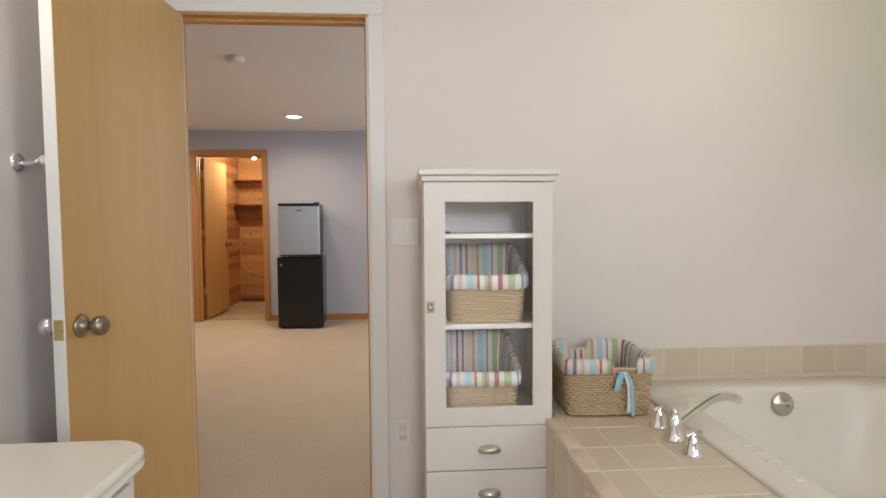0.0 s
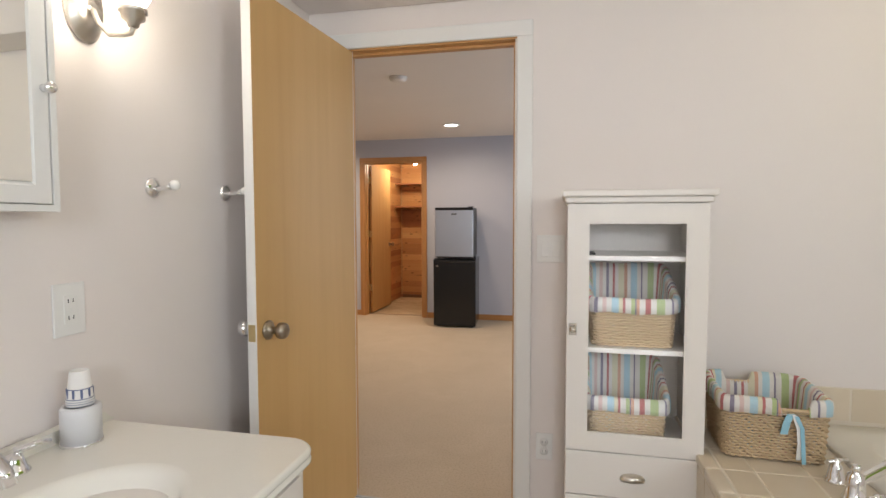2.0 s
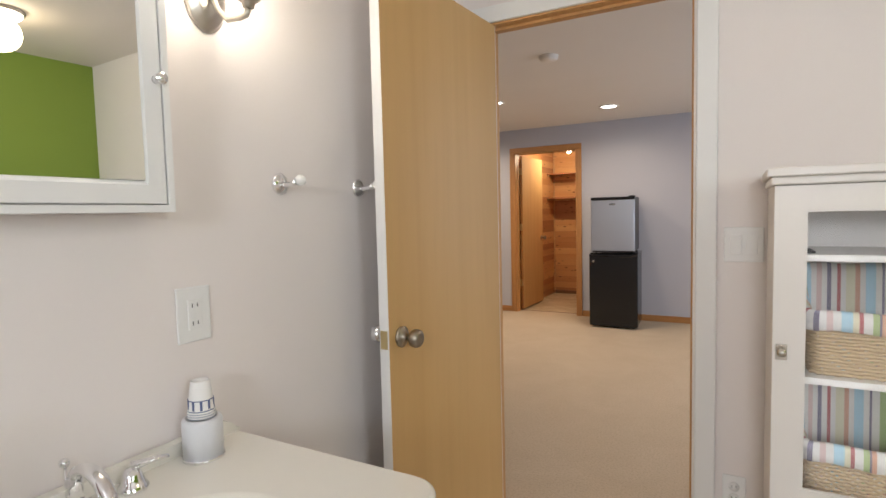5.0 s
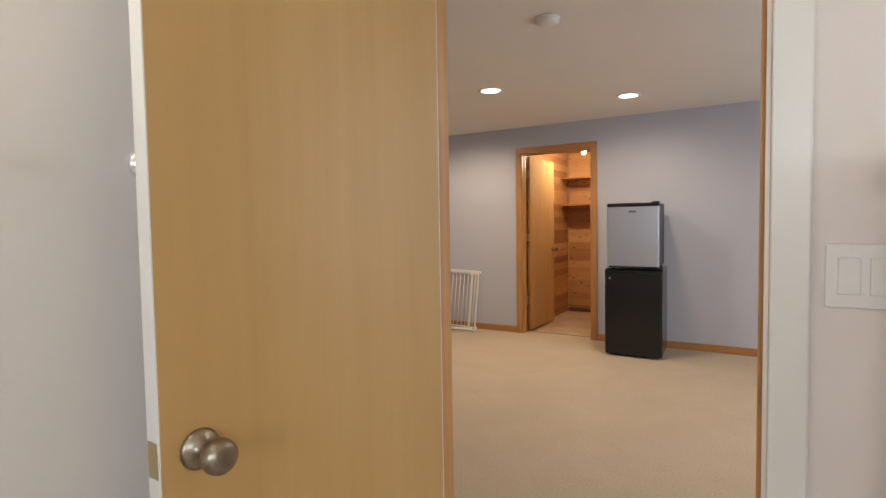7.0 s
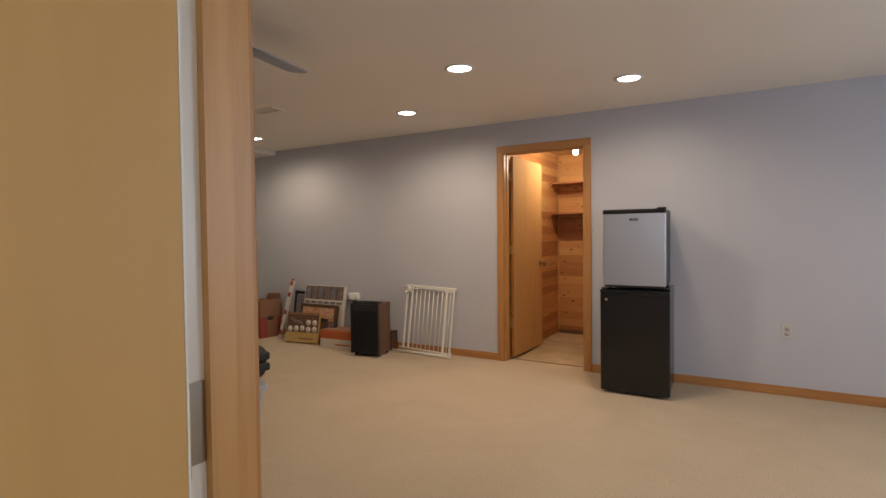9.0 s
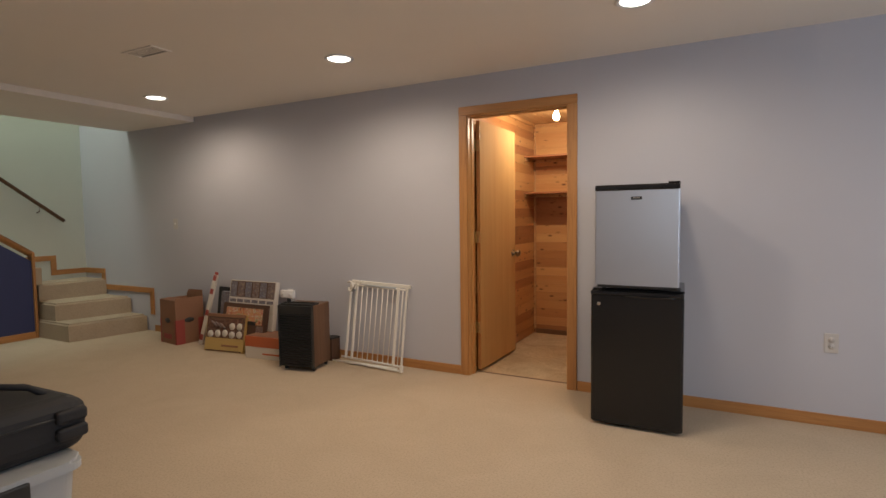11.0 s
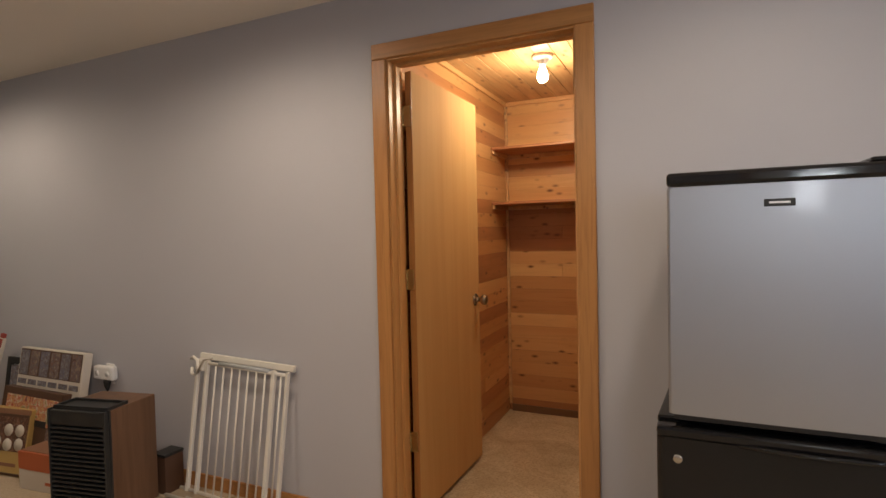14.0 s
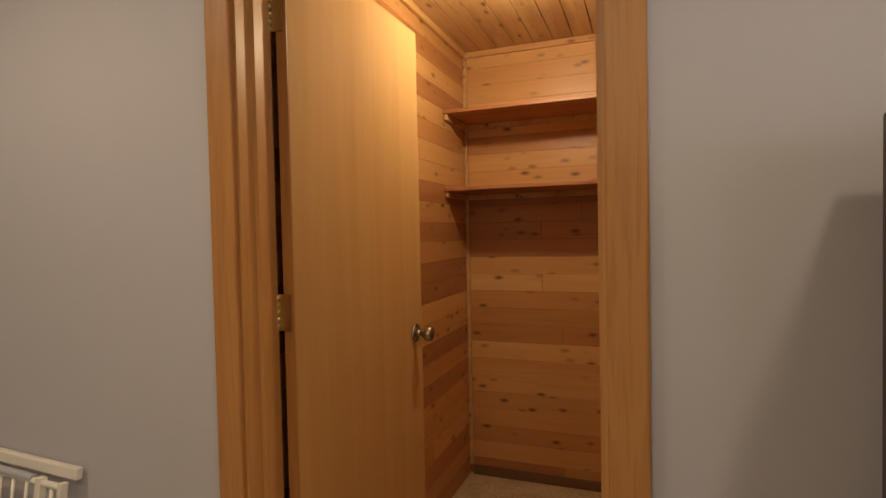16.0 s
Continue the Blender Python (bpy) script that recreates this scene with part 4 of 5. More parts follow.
# leaning printed boxes
g1 = thing("leaning_carton", pose(-5.29, 7.165, 0.002, -10), "tall carton printed with rows of grey and rust panels", "carton", "cartons leaning on the wall")
part("carton", rbox(0, 0, 0, 0.62, 0.05, 0.67, 0.006), M_CARDWHITE, g1)
part("printed_band", boxes((0.012, -0.0012, 0.505, 0.608, -0.0003, 0.662)), M_BROWNPRINT, g1)
for k in range(6):
    part("printed_panel", boxes((0.018 + 0.1 * k, -0.003, 0.51, 0.102 + 0.1 * k, -0.0016, 0.655)), M_RUSTPRINT if k % 2 else M_BLUEPRINT, g1)
    part("printed_panel", boxes((0.018 + 0.1 * k, -0.002, 0.455, 0.10 + 0.1 * k, -0.0003, 0.485)), M_BLUEPRINT, g1)
gd = thing("leaning_carton", pose(-5.27, 7.085, 0.002, -11), "black carton printed with a red food picture", "carton", "cartons leaning on the wall")
part("carton", rbox(0, 0, 0, 0.57, 0.05, 0.46, 0.004), M_BROWNPRINT, gd)
part("printed_picture", boxes((0.05, -0.002, 0.27, 0.54, -0.0003, 0.42)), M_FOODRED, gd)
for x in (0.17, 0.35):
    part("printed_bar", boxes((x, -0.003, 0.265, x + 0.11, -0.0022, 0.30)), M_BLACKMATT, gd)
part("printed_edge", boxes((0.47, -0.002, 0.08, 0.56, -0.0003, 0.26)), M_RUSTPRINT, gd)
g2 = thing("leaning_carton", pose(-5.36, 6.99, 0.002, -12, 0, 8), "yellow and brown carton printed with round white plates", "carton", "cartons leaning on the wall")
part("carton", rbox(0, 0, 0, 0.46, 0.07, 0.36, 0.003), M_YELLOW, g2)
part("printed_band", boxes((0.008, -0.002, 0.13, 0.452, -0.0003, 0.315)), M_SAUSAGE, g2)
for k in range(7):
    part("printed_plate", lathe([(0, 0), (0.034, 0), (0.034, 0.0008), (0, 0.0008)], 18, pose(0.06 + 0.085 * k if k < 5 else 0.31 + 0.085 * (k - 5), -0.0021, (0.165 + 0.006 * (k % 3)) if k < 5 else 0.245, 90)), M_CARDWHITE, g2)
for k in range(3):
    part("printed_sausage", tube([(0.06 + 0.05 * k, -0.0015, 0.285 - 0.01 * k), (0.13 + 0.05 * k, -0.0015, 0.235 - 0.006 * k)], 0.012, 8), M_RUSTPRINT, g2)
part("printed_bar", boxes((0.20, -0.002, 0.05, 0.40, -0.0003, 0.068)), M_CARD, g2)
part("printed_bar", boxes((0.02, -0.002, 0.004, 0.44, -0.0003, 0.016)), M_BROWNPRINT, g2)
part("top_strip", boxes((0.0, -0.0021, 0.332, 0.46, -0.0003, 0.36)), M_CARD, g2)
part("printed_strip", boxes((0.008, -0.0021, 0.3155, 0.452, -0.0003, 0.3315)), M_BROWNPRINT, g2)
g3 = thing("picture", pose(-5.50, 7.23, 0.004, -8), "thin black-framed picture leaning on the wall", "frame")
part("backing", boxes((0.03, 0.006, 0.03, 0.40, 0.012, 0.53)), M_BLUEPRINT, g3)
part("frame", boxes((0, 0, 0, 0.035, 0.02, 0.58), (0.395, 0, 0, 0.43, 0.02, 0.58), (0.035, 0, 0, 0.395, 0.02, 0.035), (0.035, 0, 0.54, 0.395, 0.02, 0.58)), M_BLACKMATT, g3)
pole = thing("leaning_board", pose(-5.64, 7.14, 0.002, -12, 7, 0), "narrow white board with red markings leaning on the wall", "board")
part("board", rbox(0, 0, 0, 0.055, 0.02, 0.72, 0.003), M_CARDWHITE, pole)
for z in (0.05, 0.30, 0.52, 0.66):
    part("printed_band", boxes((0.004, -0.0015, z, 0.05, -0.0002, z + 0.055)), M_CARDRED, pole)
part("tip", rbox(0.01, 0.0, 0.7205, 0.045, 0.02, 0.75, 0.004), M_CARDRED, pole)

cb = thing("cardboard_box", pose(-6.10, 7.055, 0, 0, 0, -8), "open brown cardboard box with red corners", "cardboard box")
SX, SY, Hh, T = 0.31, 0.295, 0.47, 0.006
part("bottom", boxes((0.007, 0.007, 0.0, SX - 0.007, SY - 0.007, 0.006)), M_CARD, cb)
for v in ((0, 0, 0, SX, T, Hh - 0.02), (0, SY - T, 0, SX, SY, Hh), (0, T, 0, T, SY - T, Hh - 0.02), (SX - T, T, 0, SX, SY - T, Hh)):
    part("side", boxes(v), M_CARD, cb)
for v in ((SX + 0.0003, -0.002, 0, SX + 0.002, 0.09, 0.25), (SX - 0.02, -0.002, 0, SX + 0.0003, -0.0003, 0.25), (SX + 0.0003, SY - 0.06, 0, SX + 0.002, SY, 0.25), (-0.001, -0.002, 0, 0.02, -0.0003, 0.25)):
    part("corner_print", boxes(v), M_CARDRED, cb, "red printed corner")
for m in (pose(0.15, -0.0015, 0.24, 90), pose(SX + 0.0015, 0.14, 0.24, 90, 0, 90)):
    part("grip_hole", lathe([(0, 0), (0.05, 0), (0.05, 0.0008), (0, 0.0008)], 24, m @ Matrix.Diagonal((1, 0.5, 1, 1))), M_SLOT, cb)
part("flap", prism([(0.0, 0.0), (SX, 0.0), (SX - 0.02, 0.06), (0.03, 0.05)], 0, 0.005), M_CARD, cb).matrix_local = pose(0, SY - 0.002, Hh, 80)
part("flap", prism([(0.0, 0.0), (SX - 0.02, 0.0), (SX - 0.05, 0.09), (0.02, 0.08)], 0, 0.005), M_CARD, cb).matrix_local = pose(0.01, T + 0.002, Hh - 0.03, 12)
part("printed_bar", boxes((0.06, -0.0015, 0.05, 0.22, -0.0003, 0.10)), M_CARDRED, cb)

tote = thing("storage_tote", pose(-3.425, 3.99, 0), "grey plastic storage tote with a lid", "storage tote")
b = bmesh.new()
lo, hi = rounded(0.03, 0.03, 0.53, 0.55, 0.04), rounded(0.0, 0.0, 0.56, 0.58, 0.05)
va, vb = [b.verts.new((x, y, 0.0)) for x, y in lo], [b.verts.new((x, y, 0.42)) for x, y in hi]
for i in range(len(va)):
    k = (i + 1) % len(va)
    b.faces.new((va[i], va[k], vb[k], vb[i]))
b.faces.new(va[::-1])
b.faces.new(vb)
part("bin", b, M_TOTE, tote)
b = prism(rounded(-0.02, -0.02, 0.58, 0.60, 0.06), 0.4205, 0.455)
bmesh.ops.bevel(b, geom=[e for e in b.edges if min(v.co.z for v in e.verts) > 0.45], offset=0.012, segments=2, affect="EDGES")
part("lid", b, M_TOTE, tote)
part("latch", rbox(0.575, 0.16, 0.38, 0.592, 0.42, 0.44, 0.005), M_BLACKMATT, tote, "dark clip handle")
bag = thing("duffel_bag", pose(-3.362, 4.228, 0.456), "black nylon camera bag lying on the tote", "bag")
b = rbox(0, 0, 0, 0.44, 0.42, 0.19, 0.06, 4)
for v in b.verts:
    n = noise.noise(v.co * 9)
    v.co += Vector((v.co.x - 0.22, v.co.y - 0.21, 0)).normalized() * 0.012 * n
    if v.co.z > 0.05:
        v.co.z += 0.012 * n
part("body", b, M_NYLON, bag)
part("strap", tube([(0.10, 0.06, 0.185), (0.12, 0.10, 0.225), (0.2, 0.2, 0.24), (0.28, 0.3, 0.22), (0.3, 0.34, 0.185)], 0.012, 8), M_NYLON, bag)
for z in (0.05, 0.11):
    part("pocket", rbox(0.42, 0.30, z, 0.462, 0.40, z + 0.045, 0.012, 3), M_NYLON, bag)
part("zip", tube([(0.445, 0.05, 0.13), (0.447, 0.21, 0.135), (0.445, 0.37, 0.13)], 0.004, 6), M_BLACKMATT, bag)

# ---- bathroom things ----
# tall cabinet
cab = thing("display_cabinet", pose(-0.083, 2.50, 0), "tall cream cabinet with a glass door and two drawers showing", "cabinet")
CW, CD = 0.454, 0.375
for x0, x1 in ((0, 0.016), (CW - 0.016, CW)):
    part("side_panel", rbox(x0, 0.02, 0, x1, CD, 1.35, 0.0012, 1), M_CABWHITE, cab)
part("back_panel", boxes((0.0165, CD - 0.008, 0.05, CW - 0.0165, CD, 1.3495)), M_CABWHITE, cab)
part("top_panel", boxes((0.0165, 0.02, 1.334, CW - 0.0165, CD - 0.0085, 1.3495)), M_CABWHITE, cab)
part("floor_panel", boxes((0.0165, 0.02, 0.478, CW - 0.0165, CD - 0.0085, 0.496)), M_CABWHITE, cab)
part("plinth", boxes((0.0165, 0.03, 0, CW - 0.0165, 0.045, 0.05)), M_CABWHITE, cab)
for z in (0.845, 1.169):
    part("shelf", rbox(0.0165, 0.03, z - 0.018, CW - 0.0165, CD - 0.009, z, 0.002), M_CABWHITE, cab)
GX0, GX1, GZ0, GZ1 = 0.068, 0.390, 0.547, 1.286
d = part("door", boxes((0.001, 0, 0.486, GX0, 0.0195, 1.348), (GX1, 0, 0.486, CW - 0.001, 0.0195, 1.348), (GX0, 0, 0.486, GX1, 0.0195, GZ0), (GX0, 0, GZ1, GX1, 0.0195, 1.348)), M_CABWHITE, cab)
part("pane", boxes((GX0 + 0.0005, 0.010, GZ0 + 0.0005, GX1 - 0.0005, 0.013, GZ1 - 0.0005)), M_GLASS, d, "clear glass pane").visible_shadow = False
part("bead", boxes((GX0, 0.002, GZ0, GX0 + 0.006, 0.0095, GZ1), (GX1 - 0.006, 0.002, GZ0, GX1, 0.0095, GZ1), (GX0 + 0.006, 0.002, GZ0, GX1 - 0.006, 0.0095, GZ0 + 0.006), (GX0 + 0.006, 0.002, GZ1 - 0.006, GX1 - 0.006, 0.0095, GZ1)), M_CABWHITE, d)
b = rbox(0.008, -0.002, 0.892, 0.034, -0.0003, 0.934, 0.0006)
lathe([(0, 0), (0.006, 0), (0.006, 0.012), (0.011, 0.016), (0.011, 0.022), (0, 0.024)], 16, pose(0.021, -0.002, 0.915, 90), b)
part("latch_knob", b, M_NICKEL, d, "small nickel latch knob")
for z0, z1 in ((0.326, 0.482), (0.166, 0.322), (0.055, 0.162)):
    dr = part("drawer", rbox(0.001, 0, z0, CW - 0.001, 0.0195, z1, 0.0025), M_CABWHITE, cab)
    b = bmesh.new()
    zc = (z0 + z1) / 2
    prof = [(0.0, 0.001), (0.0, -0.012), (0.0, -0.022), (0.012, -0.026), (0.022, -0.018), (0.026, -0.001)]
    rows = []
    for i in range(13):
        u = -1 + 2 * i / 12
        k = math.sqrt(max(0.0, 1 - u * u))
        rows.append([b.verts.new((CW / 2 + 0.042 * u, y * k - 0.0005, zc - 0.012 + z * (0.35 + 0.65 * k))) for z, y in prof])
    for p, q in zip(rows, rows[1:]):
        for i in range(len(prof) - 1):
            b.faces.new((p[i], p[i + 1], q[i + 1], q[i])).smooth = True
    part("cup_pull", b, M_NICKEL, dr, "nickel cup pull")
b = rbox(-0.018, -0.018, 1.372, CW + 0.022, CD, 1.395, 0.004)
rbox(-0.009, -0.009, 1.3502, CW + 0.011, CD, 1.3718, 0.006, 3, b)
part("crown", b, M_CABWHITE, cab, "moulded crown")
single("dark_tablet", rbox(0, 0, 0, 0.07, 0.12, 0.006, 0.002), M_BLACKMATT, "thin dark flat case on the cabinet shelf", "case", pose(-0.055, 2.56, 1.1695))


# ---- baskets ----
def basket(name, m, w, d, front, back, label, ribbon=False, group="striped lined baskets"):
    """Woven walls from rows of bent strands, and a striped liner folded over the rim. Flares by 10 mm."""
    bk = thing(name, m, label, "basket", group)
    def path(z, extra=0.0, n=8):
        f = 0.012 * z / 0.2
        pts = rounded(-f - extra, -f - extra, w + f + extra, d + f + extra, 0.022 + f + extra, 4)
        out = []
        for i in range(len(pts)):
            p, q = Vector(pts[i]), Vector(pts[(i + 1) % len(pts)])
            k = max(1, int((q - p).length / 0.011))
            out += [p + (q - p) * j / k for j in range(k)]
        return out
    def notch(p):
        return ribbon and ((p.y < 0 and abs(p.x - w * 0.66) < 0.044) or (p.y > d and abs(p.x - w * 0.34) < 0.044))
    def top(y):
        return front + (back - front) * min(1, max(0, y / d))
    b = bmesh.new()
    step, z, row = 0.0092, 0.005, 0
    while z < max(front, back) - 0.004:
        pts = path(z)
        n = len(pts)
        run = []
        for i, p in enumerate(pts):
            a, c = pts[i - 1], pts[(i + 1) % n]
            t = (c - a).normalized()
            nrm = Vector((t.y, -t.x))
            o = p + nrm * (0.0048 * math.cos(math.pi * (i + row)))
            run.append((o.x, o.y, min(z, top(p.y) - 0.006 - (0.022 if notch(p) else 0)) + 0.0012 * math.sin(i * 1.7 + row)))
        tube(run, 0.0049, 5, True, b)
        z += step
        row += 1
    prism(rounded(0.004, 0.004, w - 0.004, d - 0.004, 0.02, 4), 0.0, 0.006, b)
    part("weave", b, M_GRASS, bk)
    # liner: inside wall up, over the rim, down outside
    b = bmesh.new()
    uvl = b.loops.layers.uv.new("UVMap")
    outer = path(max(front, back), 0.0)
    n = len(outer)
    dist = [0.0]
    for i in range(n):
        dist.append(dist[-1] + (outer[(i + 1) % n] - outer[i]).length)
    reps = max(2, round(dist[-1] / 0.38))
    z_seed = 7.3 * w
    levels = [(-0.030, 0.012, True), (-0.016, -0.01, False), (-0.006, 0.009, False), (0.004, 0.010, False), (0.011, 0.004, False), (0.014, -0.012, False), (0.013, -0.042, False), (0.006, -0.044, False)]
    rings = []
    for off, dz, base_level in levels:
        ring = []
        for i, p in enumerate(outer):
            a, c = outer[i - 1], outer[(i + 1) % n]
            t = (c - a).normalized()
            nrm = Vector((t.y, -t.x))
            wob = 0.0025 * noise.noise(Vector((p.x * 30, p.y * 30, off * 90)))
            o = p + nrm * (off + wob)
            z = 0.012 if base_level else top(p.y) + dz + (0.010 if dz < -0.02 else 0.005) * noise.noise(Vector((p.x * 16, p.y * 16, 3.1 + z_seed)))
            if notch(p) and not base_level and dz > -0.02:
                z -= 0.03
            ring.append(b.verts.new((o.x, o.y, z)))
        rings.append(ring)
    for row, (p, q) in enumerate(zip(rings, rings[1:])):
        for i in range(n):
            k = (i + 1) % n
            if row > 1 and notch(outer[i]) and notch(outer[k]):
                continue
            f = b.faces.new((p[i], p[k], q[k], q[i]))
            f.smooth = True
            for loop, u in zip(f.loops, (dist[i], dist[i + 1], dist[i + 1], dist[i])):
                loop[uvl].uv = (u / dist[-1] * reps, loop.vert.co.z)
    part("liner", b, M_STRIPE, bk, "striped cotton liner folded over the rim")
    if ribbon:
        x0 = w * 0.66
        def strip(points, wid, mat):
            s = bmesh.new()
            prev = None
            for px, py, pz in points:
                cur = (s.verts.new((px - wid / 2, py, pz)), s.verts.new((px + wid / 2, py + 0.003, pz)), s.verts.new((px + wid / 2, py - 0.001, pz)), s.verts.new((px - wid / 2, py - 0.003, pz)))
                if prev:
                    for i in range(4):
                        s.faces.new((prev[i], prev[(i + 1) % 4], cur[(i + 1) % 4], cur[i]))
                prev = cur
            part("ribbon", s, mat, bk, "fabric tie")
        strip([(x0 - 0.01, -0.024, front - 0.035), (x0 - 0.022, -0.03, front - 0.06), (x0 - 0.03, -0.029, front - 0.10)], 0.022, M_RIBBLUE)
        strip([(x0, -0.026, front - 0.035), (x0 + 0.012, -0.031, front - 0.08), (x0 + 0.016, -0.03, front - 0.13), (x0 + 0.014, -0.027, front - 0.18)], 0.014, M_CUP)
        strip([(x0 - 0.05, -0.024, front - 0.038), (x0, -0.028, front - 0.036), (x0 + 0.05, -0.024, front - 0.036)], 0.012, M_CUP)
        strip([(x0 + 0.005, -0.027, front - 0.04), (x0 + 0.02, -0.034, front - 0.075), (x0 + 0.028, -0.034, front - 0.19)], 0.012, M_RIBBLUE)
    return bk


basket("storage_basket", pose(0.012, 2.565, 0.846), 0.262, 0.27, 0.165, 0.265, "woven seagrass basket with striped liner on the upper cabinet shelf")
basket("storage_basket", pose(0.005, 2.565, 0.497), 0.245, 0.27, 0.16, 0.255, "woven seagrass basket with striped liner on the lower cabinet shelf")
basket("storage_basket", pose(0.436, 2.503, 0.512, 0, 0, -2), 0.288, 0.25, 0.198, 0.207, "seagrass basket with striped liner and ties on the tub deck", True)

# ---- tub with tiled deck ----
DZ, TX0, TX1, TY0, TY1 = 0.505, 0.80, 1.93, 1.36, 2.86
deck = structure("tub_deck", boxes((0.352, 1.2, 0, TX0 + 0.04, BW0 - 0.001, DZ - 0.001), (TX0 + 0.04, 1.2, 0, BR - 0.001, TY0 + 0.04, DZ - 0.001), (TX0 + 0.04, TY1 - 0.03, 0, BR - 0.001, BW0 - 0.001, DZ - 0.001), (TX1 - 0.03, TY0 + 0.04, 0, BR - 0.001, TY1 - 0.03, DZ - 0.001)), M_GROUT, "tiled deck round the bathtub")
tub = thing("bathtub", pose(0, 0, 0), "glossy off-white drop-in bathtub in the tiled deck", "bathtub")
b = bmesh.new()
levels = [(0.0, DZ, 0.10), (0.0, 0.513, 0.10), (0.006, 0.520, 0.10), (0.115, 0.522, 0.15), (0.128, 0.516, 0.16), (0.137, 0.50, 0.165), (0.15, 0.40, 0.17), (0.185, 0.22, 0.2), (0.23, 0.14, 0.2), (0.29, 0.115, 0.2)]
prev = None
for inset, z, r in levels:
    ring = [b.verts.new((x, y, z)) for x, y in rounded(TX0 + inset, TY0 + inset, TX1 - inset, TY1 - inset, r, 8)]
    if prev:
        for i in range(len(ring)):
            k = (i + 1) % len(ring)
            b.faces.new((prev[i], prev[k], ring[k], ring[i])).smooth = True
    prev = ring
b.faces.new(prev)
part("shell", b, M_TUB, tub)
part("overflow", lathe([(0, 0), (0.046, 0), (0.048, 0.004), (0.038, 0.010), (0.012, 0.012), (0.01, 0.018), (0, 0.018)], 28, pose(1.39, TY1 - 0.147, 0.455, 80)), M_NICKEL, tub, "round nickel overflow plate")
part("overflow_lever", tube([(1.39, TY1 - 0.16, 0.461), (1.415, TY1 - 0.17, 0.466)], 0.005, 8), M_CHROME, tub)
part("jet", lathe([(0, 0), (0.028, 0), (0.03, 0.006), (0.018, 0.012), (0, 0.010)], 20, pose(TX0 + 0.35, TY0 + 0.15, 0.42, -80)), M_NICKEL, tub)
for k in range(5):
    part("grip_rib", rbox(TX0 + 0.078, 1.96 + 0.055 * k, 0.520, TX0 + 0.108, 1.985 + 0.055 * k, 0.5245, 0.001), M_TUB, tub)
tap = thing("tub_faucet", pose(0.71, 2.28, DZ), "chrome three-piece tub faucet with an arched spout", "faucet")
part("spout", tube([(0.0, 0, 0.045), (0.03, 0.02, 0.055), (0.10, 0.06, 0.075), (0.18, 0.10, 0.095), (0.23, 0.125, 0.096), (0.285, 0.15, 0.085), (0.32, 0.166, 0.066)], [0.014, 0.015, 0.016, 0.018, 0.019, 0.018, 0.016], 14), M_CHROME, tap)
part("spout_base", lathe([(0, 0), (0.032, 0), (0.033, 0.008), (0.026, 0.016), (0.024, 0.05), (0.02, 0.075), (0.010, 0.082), (0.013, 0.092), (0.012, 0.102), (0, 0.106)], 24), M_CHROME, tap)
for y in (-0.11, 0.11):
    h = part("valve", lathe([(0, 0), (0.03, 0), (0.031, 0.007), (0.024, 0.014), (0.019, 0.04), (0.016, 0.052), (0.010, 0.058), (0.012, 0.068), (0, 0.075)], 22, Matrix.Translation((0, y, 0))), M_CHROME, tap)
    part("lever", tube([(-0.028, y - 0.012, 0.063), (0, y, 0.066), (0.036, y + 0.018, 0.063)], [0.007, 0.006, 0.006], 10), M_CHROME, h)

# ---- vanity ----
VZ, VY0, VY1, VX = 0.79, 0.93, 1.718, -0.636
van = thing("vanity_cabinet", pose(BL, VY0, 0), "cream bathroom vanity cabinet", "vanity")
part("carcass", boxes((0.002, 0.02, 0.08, 0.56, VY1 - VY0 - 0.02, VZ - 0.036), (0.002, 0.03, 0, 0.5, VY1 - VY0 - 0.03, 0.08)), M_CABWHITE, van)
for k in range(2):
    y0 = 0.03 + k * 0.36
    dd = part("door", rbox(0.5605, y0, 0.1, 0.578, y0 + 0.335, VZ - 0.06, 0.003), M_CABWHITE, van)
    part("handle", lathe([(0, 0), (0.006, 0), (0.006, 0.012), (0.014, 0.018), (0.012, 0.026), (0, 0.028)], 16, pose(0.578, y0 + (0.3 if k == 0 else 0.035), 0.6, 0, 90)), M_NICKEL, dd)
top = thing("washbasin", pose(BL, VY0, VZ), "cream cultured marble washbasin top with moulded bowl", "washbasin")
TW, TD = VY1 - VY0, VX - BL
b = bmesh.new()
cx, cy, ax, ay, seg = 0.33, 0.397, 0.155, 0.188, 64
plan = [(0.002, 0.0)] + [(TD - 0.07 + 0.07 * math.sin(radians(a)), 0.07 - 0.07 * math.cos(radians(a))) for a in range(0, 91, 10)]
plan += [(TD - 0.07 + 0.07 * math.cos(radians(a)), TW - 0.07 + 0.07 * math.sin(radians(a))) for a in range(0, 91, 10)] + [(0.002, TW)]


def rim_point(c, s):
    """Where a ray from the bowl's centre leaves the counter's outline."""
    for p, q in zip(plan, plan[1:] + plan[:1]):
        ex, ey = q[0] - p[0], q[1] - p[1]
        det = ex * s - ey * c
        if abs(det) < 1e-9:
            continue
        u = ((cx - p[0]) * s - (cy - p[1]) * c) / det
        k = ((cx - p[0]) * ey - (cy - p[1]) * ex) / det
        if -1e-6 <= u <= 1 + 1e-6 and k > 0:
            return Vector((cx + k * c, cy + k * s))


angles = sorted([2 * math.pi * i / seg for i in range(seg)] + [math.atan2(y - cy, x - cx) % (2 * math.pi) for x, y in plan])
inner = [(math.cos(a), math.sin(a)) for a in angles]
outer = [rim_point(c, s) for c, s in inner]
n = len(inner)
rings = []
